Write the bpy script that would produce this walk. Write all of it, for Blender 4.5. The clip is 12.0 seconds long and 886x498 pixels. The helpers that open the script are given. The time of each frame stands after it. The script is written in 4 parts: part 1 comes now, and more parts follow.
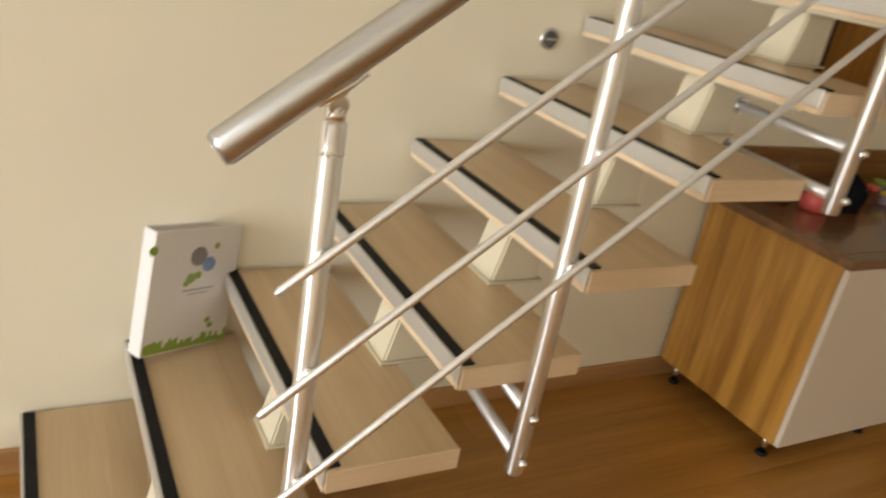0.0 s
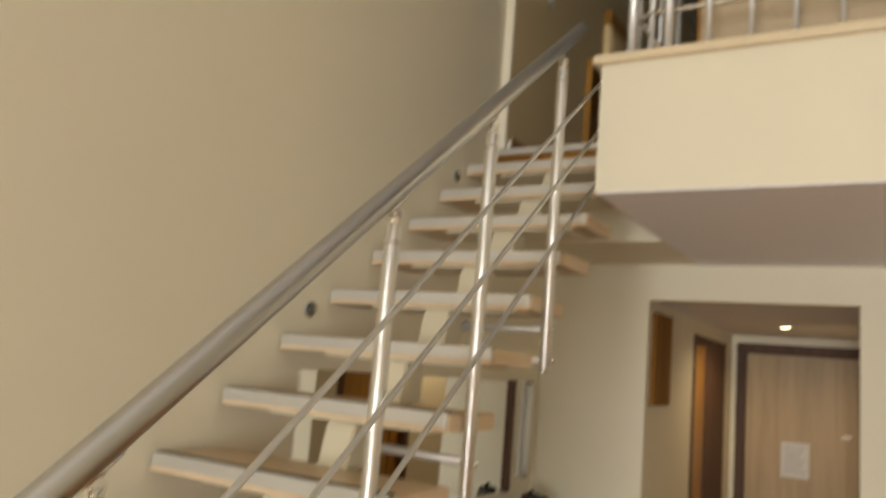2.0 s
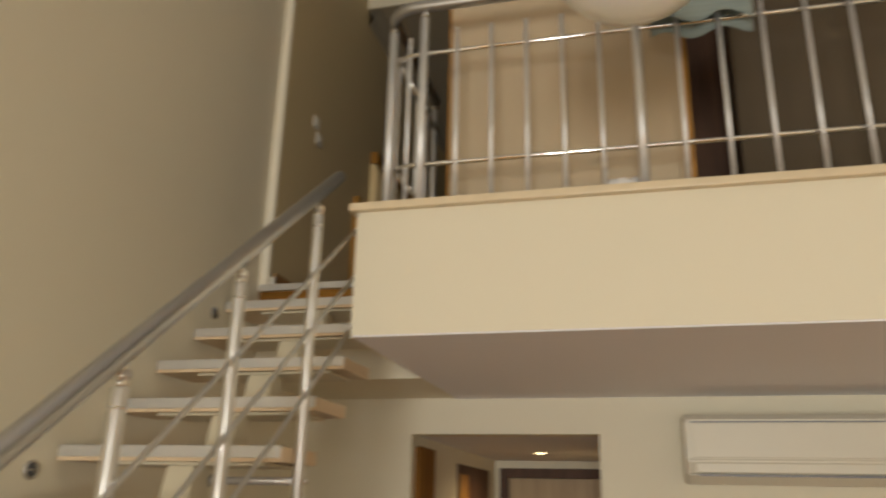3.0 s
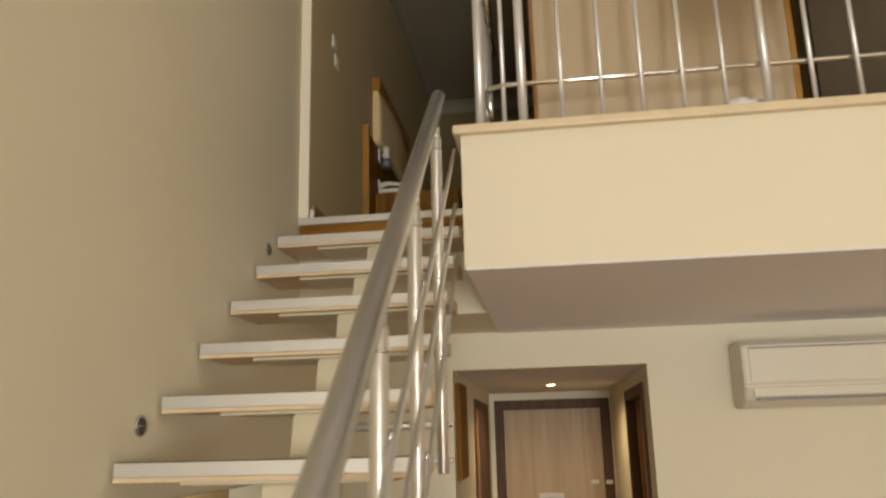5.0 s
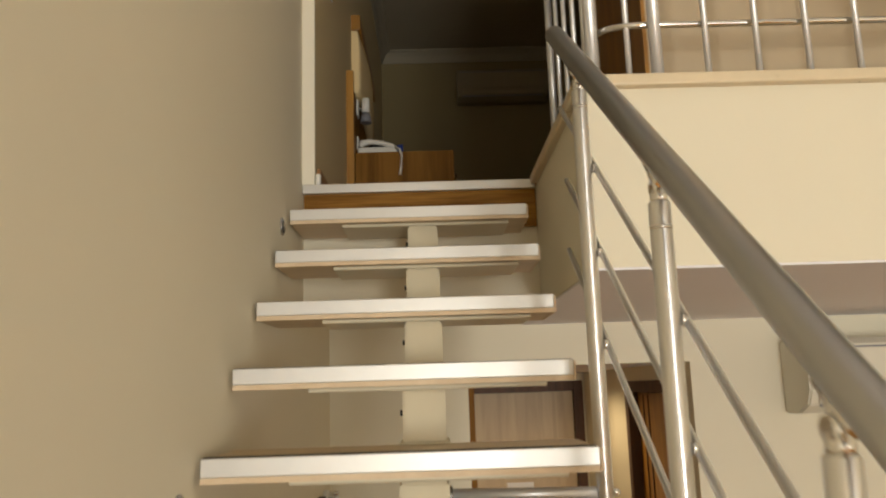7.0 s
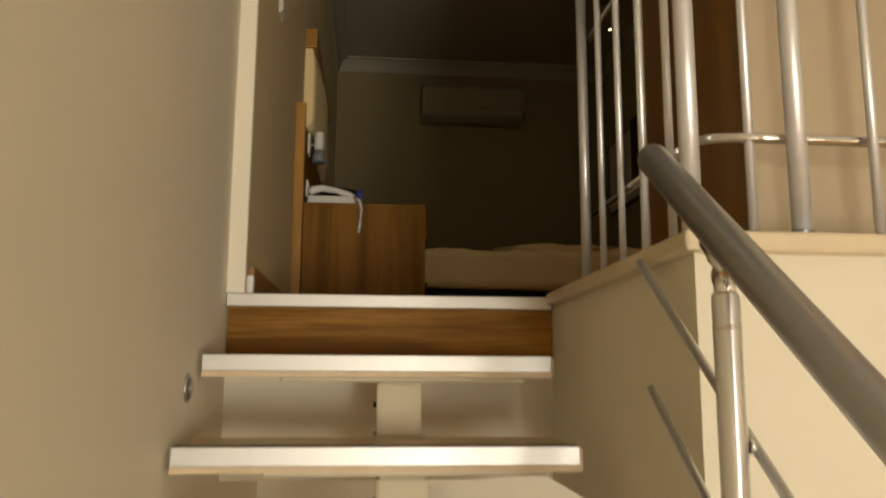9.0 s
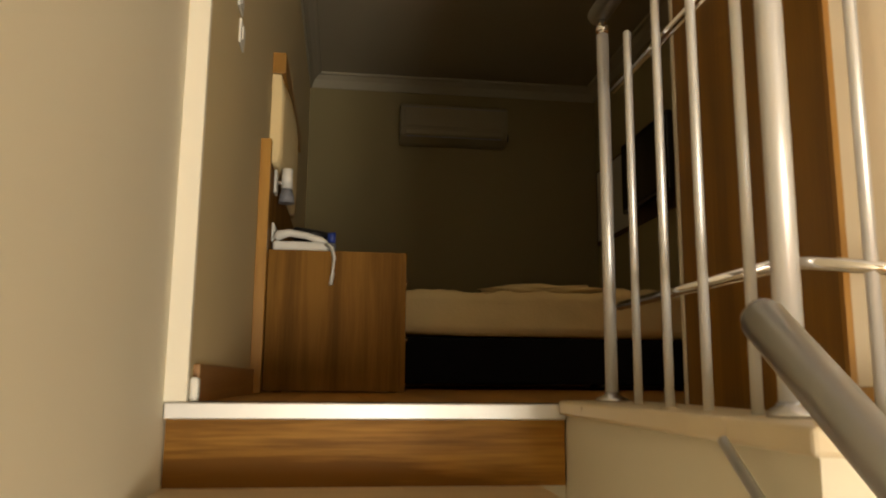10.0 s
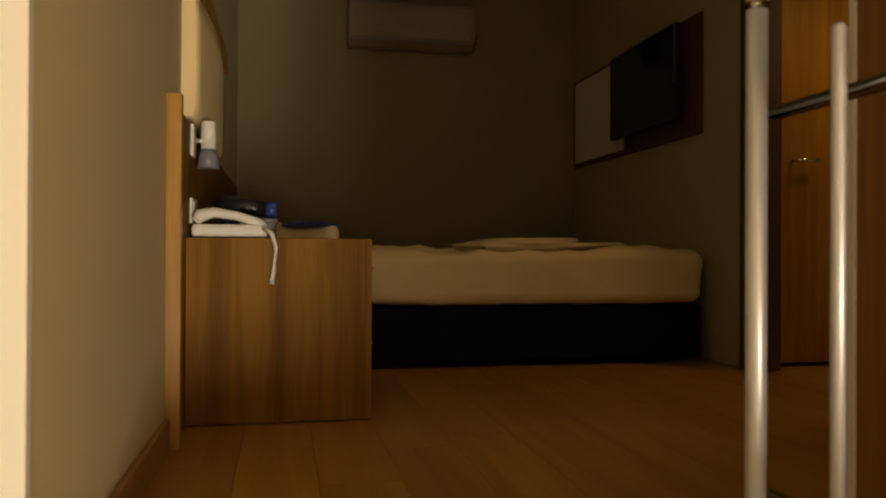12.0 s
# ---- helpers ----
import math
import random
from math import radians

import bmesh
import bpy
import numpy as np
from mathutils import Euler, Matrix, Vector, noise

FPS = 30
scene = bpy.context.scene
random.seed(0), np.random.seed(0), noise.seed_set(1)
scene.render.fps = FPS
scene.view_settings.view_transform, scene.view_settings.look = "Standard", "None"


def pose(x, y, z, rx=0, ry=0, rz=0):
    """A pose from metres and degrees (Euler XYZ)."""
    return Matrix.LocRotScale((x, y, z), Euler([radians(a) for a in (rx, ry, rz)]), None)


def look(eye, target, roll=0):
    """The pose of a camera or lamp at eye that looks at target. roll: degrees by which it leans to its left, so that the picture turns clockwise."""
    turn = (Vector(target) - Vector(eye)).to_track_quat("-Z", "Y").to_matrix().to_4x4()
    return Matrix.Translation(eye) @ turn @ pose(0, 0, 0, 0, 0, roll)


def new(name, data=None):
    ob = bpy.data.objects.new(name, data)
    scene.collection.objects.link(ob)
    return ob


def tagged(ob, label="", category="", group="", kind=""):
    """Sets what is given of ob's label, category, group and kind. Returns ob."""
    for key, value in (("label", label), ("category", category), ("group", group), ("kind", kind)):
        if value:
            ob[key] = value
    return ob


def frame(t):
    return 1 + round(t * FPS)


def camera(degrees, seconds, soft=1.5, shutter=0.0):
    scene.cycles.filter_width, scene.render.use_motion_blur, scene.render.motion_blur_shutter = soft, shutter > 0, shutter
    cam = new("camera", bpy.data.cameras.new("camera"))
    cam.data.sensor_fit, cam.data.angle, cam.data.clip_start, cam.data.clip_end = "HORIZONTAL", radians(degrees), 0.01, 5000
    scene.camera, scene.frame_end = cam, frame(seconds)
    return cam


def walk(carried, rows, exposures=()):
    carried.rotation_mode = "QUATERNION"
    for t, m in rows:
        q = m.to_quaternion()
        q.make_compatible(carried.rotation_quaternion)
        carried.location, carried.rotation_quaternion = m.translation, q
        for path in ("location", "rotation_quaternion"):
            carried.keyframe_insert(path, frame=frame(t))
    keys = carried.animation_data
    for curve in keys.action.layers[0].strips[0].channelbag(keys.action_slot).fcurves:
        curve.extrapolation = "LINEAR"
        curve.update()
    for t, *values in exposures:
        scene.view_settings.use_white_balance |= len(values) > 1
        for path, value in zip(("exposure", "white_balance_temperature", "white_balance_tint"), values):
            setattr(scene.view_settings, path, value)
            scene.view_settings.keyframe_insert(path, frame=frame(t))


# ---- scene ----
cam = camera(59.6, 12.0, soft=2.0, shutter=0.5)
PATH = [
    (0, (1.787, 0.512, 1.444), (0.204, 1.455, 0.667), 10.4),
    (0.5, (1.844, 0.496, 1.508), (0.318, 1.634, 0.895), 8.1),
    (1, (1.831, 0.544, 1.591), (0.414, 1.917, 1.262), 6.2),
    (1.5, (1.799, 0.58, 1.666), (0.566, 2.153, 1.589), 4.9),
    (2, (1.781, 0.604, 1.743), (0.776, 2.307, 2.039), 4.8),
    (2.5, (1.809, 0.591, 1.78), (1.058, 2.364, 2.321), 3.6),
    (3, (1.862, 0.605, 1.824), (1.39, 2.445, 2.451), 1.3),
    (3.2, (1.871, 0.599, 1.834), (1.524, 2.466, 2.462), 0.0),
    (5, (1.128, 0.661, 1.85), (0.88, 2.589, 2.32), -1.5),
    (5.5, (0.899, 0.744, 1.897), (0.724, 2.701, 2.268), -1.7),
    (6, (0.743, 0.913, 1.934), (0.626, 2.876, 2.299), -1.8),
    (6.5, (0.599, 1.081, 2.012), (0.554, 3.048, 2.369), -1.4),
    (6.7, (0.542, 1.152, 2.046), (0.533, 3.12, 2.403), -1.8),
    (8.5, (0.386, 1.79, 2.521), (0.549, 3.759, 2.83), 0.4),
    (9, (0.386, 1.997, 2.66), (0.564, 3.963, 2.981), 0.3),
    (9.5, (0.357, 2.171, 2.791), (0.587, 4.126, 3.145), 0.2),
    (10, (0.375, 2.351, 2.925), (0.622, 4.308, 3.256), 0.5),
    (10.5, (0.37, 2.52, 3.012), (0.669, 4.481, 3.264), 0.1),
    (11, (0.362, 2.682, 3.137), (0.701, 4.649, 3.265), -0.1),
    (11.5, (0.387, 2.895, 3.299), (0.728, 4.865, 3.344), -0.2),
    (12, (0.348, 3.07, 3.392), (0.753, 5.029, 3.401), 0.3),
]
# camera's brightness drifts a little as it climbs
EXPOSURES = [(0.0, -0.33, 6550, 10), (0.5, -0.42, 6550, 9), (1.0, -0.36, 6450, 9), (2.0, -0.58, 6850, 9), (3.0, -0.85, 7150, 10), (5.0, -0.58, 7150, 10), (6.5, -0.5, 7150, 10),
             (8.5, -0.56, 7650, 9), (9.5, -0.28, 8200, 11), (10.0, 0.0, 8300, 11), (10.5, 0.2, 8500, 11), (11.0, 0.15, 8800, 12), (12.0, 0.0, 9400, 14)]
walk(cam, [(t, look(eye, target, roll)) for t, eye, target, roll in PATH], EXPOSURES)

# ---------- light ----------
world = bpy.data.worlds.new("world")
scene.world = world
world.use_nodes = True
wn = world.node_tree
sky = wn.nodes.new("ShaderNodeTexSky")
sky.sky_type, sky.sun_disc = "NISHITA", False
sky.sun_elevation, sky.sun_rotation = radians(35), radians(200)
wn.nodes["Background"].inputs["Strength"].default_value = 0.08
wn.links.new(sky.outputs["Color"], wn.nodes["Background"].inputs["Color"])


def area_light(name, m, sx, sy, watts, colour):
    d = bpy.data.lights.new(name, "AREA")
    d.shape, d.size, d.size_y, d.energy, d.color = "RECTANGLE", sx, sy, watts, colour
    o = new(name, d)
    o.matrix_world = m
    return o


WINDOW = (1.0, -5.2, 0.12, 5.3, -5.2, 2.35)
DAY = (0.95, 0.99, 1.0)
area_light("window_light", look((3.15, -5.18, 1.235), (3.15, 4.0, 1.235)), 4.2, 2.15, 130, DAY)
area_light("window_light_bright_pane", look((2.1, -5.16, 1.235), (2.1, 4.0, 1.235)), 1.2, 2.15, 350, DAY)


def spot_light(name, at, watts, colour, cone=110, radius=0.03):
    d = bpy.data.lights.new(name, "SPOT")
    d.energy, d.color, d.spot_size, d.spot_blend, d.shadow_soft_size = watts, colour, radians(cone), 0.6, radius
    o = new(name, d)
    o.matrix_world = look(at, (at[0], at[1] + 0.001, at[2] - 1))
    return o


spot_light("recess_downlight_beam", (1.15, 6.32, 2.15), 24, (1.0, 0.78, 0.48), 165)
spot_light("bathroom_lamp_beam", (3.1, 5.7, 4.9), 7, (1.0, 0.60, 0.26), 140)

# ---------- materials ----------


def material(name, colour, rough=0.5, metal=0.0, noise_scale=8.0, spread=0.06, bump=0.05, bump_scale=120.0, coat=0.0, stretch=(1, 1, 1)):
    """Paint, plastic, metal or cloth: a base colour that drifts at two scales, with a fine relief."""
    m = bpy.data.materials.new(name)
    m.use_nodes = True
    t, n = m.node_tree, m.node_tree.nodes
    b = n["Principled BSDF"]
    tc = n.new("ShaderNodeTexCoord")
    mp = n.new("ShaderNodeMapping")
    mp.inputs["Scale"].default_value = stretch
    t.links.new(tc.outputs["Object"], mp.inputs["Vector"])
    big = n.new("ShaderNodeTexNoise")
    big.inputs["Scale"].default_value, big.inputs["Detail"].default_value = noise_scale, 4
    fine = n.new("ShaderNodeTexNoise")
    fine.inputs["Scale"].default_value, fine.inputs["Detail"].default_value = bump_scale, 3
    for q in (big, fine):
        t.links.new(mp.outputs["Vector"], q.inputs["Vector"])
    ramp = n.new("ShaderNodeMix")
    ramp.data_type = "RGBA"
    lo = tuple(max(0, c * (1 - spread)) for c in colour[:3]) + (1,)
    hi = tuple(min(1, c * (1 + spread)) for c in colour[:3]) + (1,)
    ramp.inputs["A"].default_value, ramp.inputs["B"].default_value = lo, hi
    t.links.new(big.outputs["Fac"], ramp.inputs["Factor"])
    t.links.new(ramp.outputs["Result"], b.inputs["Base Color"])
    rr = n.new("ShaderNodeMapRange")
    rr.inputs["To Min"].default_value, rr.inputs["To Max"].default_value = max(0.02, rough - (0.015 if metal else 0.07)), min(1, rough + (0.015 if metal else 0.07))
    t.links.new(big.outputs["Fac"], rr.inputs["Value"])
    t.links.new(rr.outputs["Result"], b.inputs["Roughness"])
    b.inputs["Metallic"].default_value = metal
    b.inputs["Coat Weight"].default_value = coat
    if bump:
        bp = n.new("ShaderNodeBump")
        bp.inputs["Strength"].default_value, bp.inputs["Distance"].default_value = bump, 0.004
        t.links.new(fine.outputs["Fac"], bp.inputs["Height"])
        t.links.new(bp.outputs["Normal"], b.inputs["Normal"])
    return m


def wood(name, light, dark, along="z", streak=22.0, rough=0.4, coat=0.0, contrast=(0.35, 0.7), random_spread=0.0):
    """Veneer or board with grain drawn out along one axis."""
    m = bpy.data.materials.new(name)
    m.use_nodes = True
    t, n = m.node_tree, m.node_tree.nodes
    b = n["Principled BSDF"]
    tc = n.new("ShaderNodeTexCoord")
    info = n.new("ShaderNodeObjectInfo")
    off = n.new("ShaderNodeVectorMath")
    off.operation = "SCALE"
    off.inputs[0].default_value = (7.3, 3.1, 5.7)
    t.links.new(info.outputs["Random"], off.inputs["Scale"])
    add = n.new("ShaderNodeVectorMath")
    t.links.new(tc.outputs["Object"], add.inputs[0])
    t.links.new(off.outputs["Vector"], add.inputs[1])
    mp = n.new("ShaderNodeMapping")
    mp.inputs["Scale"].default_value = tuple(0.05 if a == along else 1.0 for a in "xyz")
    t.links.new(add.outputs["Vector"], mp.inputs["Vector"])
    g = n.new("ShaderNodeTexNoise")
    g.inputs["Scale"].default_value, g.inputs["Detail"].default_value, g.inputs["Distortion"].default_value = streak, 5, 0.6
    f = n.new("ShaderNodeTexNoise")
    f.inputs["Scale"].default_value, f.inputs["Detail"].default_value = streak * 9, 3
    for q in (g, f):
        t.links.new(mp.outputs["Vector"], q.inputs["Vector"])
    mixf = n.new("ShaderNodeMath")
    mixf.operation = "MULTIPLY_ADD"
    mixf.inputs[1].default_value = 0.3
    t.links.new(f.outputs["Fac"], mixf.inputs[0])
    t.links.new(g.outputs["Fac"], mixf.inputs[2])
    ramp = n.new("ShaderNodeValToRGB")
    ramp.color_ramp.elements[0].position, ramp.color_ramp.elements[0].color = contrast[0] + 0.12, (*dark, 1)
    ramp.color_ramp.elements[1].position, ramp.color_ramp.elements[1].color = contrast[1] + 0.12, (*light, 1)
    t.links.new(mixf.outputs["Value"], ramp.inputs["Fac"])
    hs = n.new("ShaderNodeHueSaturation")
    mr = n.new("ShaderNodeMapRange")
    mr.inputs["To Min"].default_value, mr.inputs["To Max"].default_value = 1 - random_spread, 1 + random_spread
    t.links.new(info.outputs["Random"], mr.inputs["Value"])
    t.links.new(mr.outputs["Result"], hs.inputs["Value"])
    t.links.new(ramp.outputs["Color"], hs.inputs["Color"])
    t.links.new(hs.outputs["Color"], b.inputs["Base Color"])
    b.inputs["Roughness"].default_value = rough
    b.inputs["Coat Weight"].default_value = coat
    bp = n.new("ShaderNodeBump")
    bp.inputs["Strength"].default_value, bp.inputs["Distance"].default_value = 0.06, 0.002
    t.links.new(f.outputs["Fac"], bp.inputs["Height"])
    t.links.new(bp.outputs["Normal"], b.inputs["Normal"])
    return m


CREAM = material("cream_wall_paint", (0.78, 0.722, 0.575), 0.62, noise_scale=1.3, spread=0.035, bump=0.12, bump_scale=260)
# wall colour taken dark to carry the shade deep in the room
UPPER = material("darkened_khaki_wall", (0.295, 0.235, 0.125), 0.6, noise_scale=1.5, spread=0.04, bump=0.12, bump_scale=260)
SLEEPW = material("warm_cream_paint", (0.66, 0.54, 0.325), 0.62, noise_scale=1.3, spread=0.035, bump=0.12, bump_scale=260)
SOFF = material("white_soffit_paint", (0.90, 0.89, 0.93), 0.8, noise_scale=1.0, spread=0.03, bump=0.08, bump_scale=300)
# lighter copy of the khaki, with bounced light put into the colour
KHAKI = material("bounce_lit_khaki", (0.44, 0.365, 0.195), 0.6, noise_scale=1.5, spread=0.04, bump=0.12, bump_scale=260)
CEIL = material("ceiling_paint", (0.81, 0.80, 0.81), 0.8, noise_scale=1.0, spread=0.03, bump=0.08, bump_scale=300)
# ceiling and cornice colour darkened to stand in for the room's weak light
CEILD = material("dimmed_ceiling_paint", (0.39, 0.35, 0.27), 0.8, noise_scale=1.0, spread=0.03, bump=0.08, bump_scale=300)
TRIMW = material("cream_trim_paint", (0.82, 0.765, 0.635), 0.45, noise_scale=3, spread=0.03)
STONE = material("cream_coping_stone", (0.72, 0.60, 0.42), 0.3, noise_scale=14, spread=0.08, bump=0.03)
OAK = wood("oak_tread_laminate", (0.60, 0.45, 0.275), (0.47, 0.335, 0.19), "x", 16, 0.32, contrast=(0.3, 0.75), random_spread=0.05)
OAKEDGE = wood("pale_tread_edge", (0.72, 0.56, 0.38), (0.64, 0.48, 0.31), "y", 18, 0.5)
ZEBRA = wood("streaked_walnut_veneer", (0.50, 0.255, 0.052), (0.285, 0.125, 0.022), "z", 17, 0.3, 0.2, (0.38, 0.62))
DESKTOP = wood("brown_desk_top", (0.25, 0.125, 0.05), (0.13, 0.06, 0.025), "y", 16, 0.22, 0.3)
RISERW = wood("riser_walnut", (0.41, 0.20, 0.042), (0.19, 0.082, 0.016), "x", 15, 0.45, 0.0, (0.40, 0.62))
BROWN = wood("dark_brown_frame", (0.12, 0.055, 0.028), (0.065, 0.03, 0.016), "z", 20, 0.6)
DARKWOOD = wood("dark_wardrobe_side", (0.26, 0.118, 0.018), (0.15, 0.064, 0.010), "z", 13, 0.35)
ORANGEW = wood("orange_door_wood", (0.47, 0.24, 0.05), (0.32, 0.145, 0.028), "z", 16, 0.35)
DOORW = wood("pale_oak_door", (0.50, 0.36, 0.20), (0.40, 0.28, 0.15), "z", 18, 0.45)
BEDW = wood("bedside_oak", (0.29, 0.135, 0.027), (0.16, 0.068, 0.012), "z", 15, 0.55)
FLOORW = wood("floor_laminate", (0.45, 0.218, 0.046), (0.32, 0.142, 0.028), "y", 11, 0.33, 0.0, random_spread=0.07)
SKIRT = wood("wood_skirting", (0.42, 0.23, 0.09), (0.32, 0.16, 0.06), "y", 14, 0.4)
TAUPE = material("taupe_panel", (0.11, 0.085, 0.058), 0.6, noise_scale=3, spread=0.06, bump=0.06)
TANP = material("tan_laminate", (0.50, 0.40, 0.275), 0.4, noise_scale=2, spread=0.04, bump=0.03)
PANELC = material("cream_laminate", (0.64, 0.56, 0.46), 0.35, noise_scale=2, spread=0.03, bump=0.02)
STEEL = material("brushed_steel", (0.60, 0.61, 0.635), 0.27, 1.0, noise_scale=6, spread=0.05, bump=0.02, bump_scale=400)
PALE = material("pale_satin_aluminium", (0.74, 0.74, 0.75), 0.36, 0.6, noise_scale=6, spread=0.02, bump=0.0, bump_scale=400)
SATIN = material("ground_steel_tube", (0.88, 0.885, 0.895), 0.32, 1.0, noise_scale=6, spread=0.03, bump=0.0)
ROD = material("polished_steel_rod", (0.80, 0.805, 0.815), 0.42, 1.0, noise_scale=6, spread=0.03, bump=0.0)
HANDR = material("satin_handrail_steel", (0.52, 0.53, 0.54), 0.33, 1.0, noise_scale=6, spread=0.04, bump=0.02, bump_scale=400)
# tubes ground round their girth: the sheen spreads along the tube
for ground in (SATIN,):
    gn = ground.node_tree.nodes
    grind = gn.new("ShaderNodeTangent")
    grind.direction_type, grind.axis = "RADIAL", "Z"
    ground.node_tree.links.new(grind.outputs["Tangent"], gn["Principled BSDF"].inputs["Tangent"])
    gn["Principled BSDF"].inputs["Anisotropic"].default_value = 1.0
    gn["Principled BSDF"].inputs["Anisotropic Rotation"].default_value = 0.25
CHROME = material("polished_chrome", (0.78, 0.77, 0.75), 0.09, 1.0, noise_scale=30, spread=0.03, bump=0.0)
DARKST = material("dark_polished_steel", (0.20, 0.19, 0.18), 0.14, 1.0, noise_scale=20, spread=0.05, bump=0.0)
ALU = material("aluminium_nosing", (0.64, 0.63, 0.61), 0.42, 0.7, noise_scale=20, spread=0.04, bump=0.03, bump_scale=300)
WHITEST = material("cream_painted_steel", (0.64, 0.575, 0.43), 0.4, noise_scale=4, spread=0.03, bump=0.03)
BLACK = material("black_rubber", (0.016, 0.015, 0.015), 0.6, noise_scale=40, spread=0.3, bump=0.1)
PLASTW = material("white_plastic", (0.78, 0.76, 0.70), 0.35, noise_scale=5, spread=0.03, bump=0.02)
PLASTC = material("ivory_plastic", (0.74, 0.70, 0.59), 0.4, noise_scale=4, spread=0.03, bump=0.02)
PLASTK = material("black_plastic", (0.012, 0.012, 0.014), 0.3, noise_scale=20, spread=0.2, bump=0.02)
SHEET = material("cream_bed_sheet", (0.84, 0.66, 0.37), 0.85, noise_scale=5, spread=0.07, bump=0.4, bump_scale=60)
BLUECL = material("teal_striped_cloth", (0.24, 0.29, 0.28), 0.9, noise_scale=30, spread=0.3, bump=0.3, stretch=(0.05, 0.05, 3))
DARKCL = material("dark_fabric", (0.008, 0.008, 0.011), 0.9, noise_scale=30, spread=0.3, bump=0.3)
for dull in (DARKCL, BLACK, BEDW, RISERW, UPPER, SLEEPW, KHAKI, TAUPE, CEILD, SHEET):
    dull.node_tree.nodes["Principled BSDF"].inputs["Specular IOR Level"].default_value = 0.1
PAPER = material("white_paper", (0.72, 0.70, 0.69), 0.7, noise_scale=4, spread=0.03, bump=0.05)
OPAL = material("opal_glass", (0.93, 0.93, 0.90), 0.2, noise_scale=3, spread=0.02, bump=0.0)
OPAL.node_tree.nodes["Principled BSDF"].inputs["Subsurface Weight"].default_value = 0.8
OPAL.node_tree.nodes["Principled BSDF"].inputs["Subsurface Radius"].default_value = (0.2, 0.2, 0.18)
OPAL.node_tree.nodes["Principled BSDF"].inputs["Subsurface Scale"].default_value = 1.0
LENSG = material("grey_lens", (0.10, 0.10, 0.10), 0.15, 0.3, noise_scale=50, spread=0.4, bump=0.0)


def plain(name, colour, rough=0.4):
    return material(name, colour, rough, noise_scale=25, spread=0.08, bump=0.03)


COL = {k: plain(k, v) for k, v in {
    "pink_plastic": (0.65, 0.12, 0.22), "pale_pink_plastic": (0.75, 0.42, 0.42), "red_plastic": (0.5, 0.03, 0.05), "coral_plastic": (0.7, 0.12, 0.10), "yellow_plastic": (0.75, 0.5, 0.03),
    "orange_plastic": (0.75, 0.16, 0.02), "green_plastic": (0.30, 0.42, 0.06), "teal_plastic": (0.10, 0.45, 0.38), "blue_plastic": (0.03, 0.06, 0.28),
    "pale_blue_plastic": (0.35, 0.48, 0.62), "grey_plastic": (0.22, 0.22, 0.24), "rose_cloth": (0.45, 0.20, 0.24), "brown_plastic": (0.16, 0.07, 0.03),
    "leaf_green_print": (0.25, 0.36, 0.06), "grey_print": (0.25, 0.24, 0.25), "blue_print": (0.22, 0.32, 0.55), "lilac_cloth": (0.35, 0.32, 0.42)}.items()}

mir = bpy.data.materials.new("mirror_glass")
mir.use_nodes = True
mb = mir.node_tree.nodes["Principled BSDF"]
mb.inputs["Base Color"].default_value, mb.inputs["Metallic"].default_value, mb.inputs["Roughness"].default_value = (0.86, 0.88, 0.86, 1), 1.0, 0.02
glow = bpy.data.materials.new("lamp_glow")
glow.use_nodes = True
gb = glow.node_tree.nodes["Principled BSDF"]
gb.inputs["Emission Color"].default_value, gb.inputs["Emission Strength"].default_value = (1.0, 0.80, 0.5, 1), 14.0

# ---------- mesh helpers ----------


def bx(bm, x0, y0, z0, x1, y1, z1, bev=0.0, seg=2):
    vs = [bm.verts.new((x, y, z)) for x in (x0, x1) for y in (y0, y1) for z in (z0, z1)]
    fs = [bm.faces.new([vs[i] for i in q]) for q in ((0, 1, 3, 2), (4, 6, 7, 5), (0, 4, 5, 1), (2, 3, 7, 6), (0, 2, 6, 4), (1, 5, 7, 3))]
    if bev:
        es = list({e for f in fs for e in f.edges})
        bmesh.ops.bevel(bm, geom=es, offset=bev, segments=seg, profile=0.5, affect="EDGES")
    return bm


def ring_frame(p0, p1):
    d = (Vector(p1) - Vector(p0)).normalized()
    u = d.cross(Vector((0, 0, 1)))
    u = u.normalized() if u.length > 1e-4 else Vector((1, 0, 0))
    return u, d.cross(u)


def tube(bm, points, r, seg=16, caps=True):
    """A round bar through the points; r is one radius or one for each point."""
    pts = [Vector(p) for p in points]
    rings = []
    for i, p in enumerate(pts):
        a, b = pts[max(0, i - 1)], pts[min(len(pts) - 1, i + 1)]
        u, v = ring_frame(a, b)
        rad = r[i] if isinstance(r, (list, tuple)) else r
        rings.append([bm.verts.new(p + rad * (math.cos(2 * math.pi * k / seg) * u + math.sin(2 * math.pi * k / seg) * v)) for k in range(seg)])
    for a, b in zip(rings, rings[1:]):
        for k in range(seg):
            bm.faces.new((a[k], a[(k + 1) % seg], b[(k + 1) % seg], b[k])).smooth = True
    if caps:
        bm.faces.new(rings[0][::-1])
        bm.faces.new(rings[-1])
    return bm


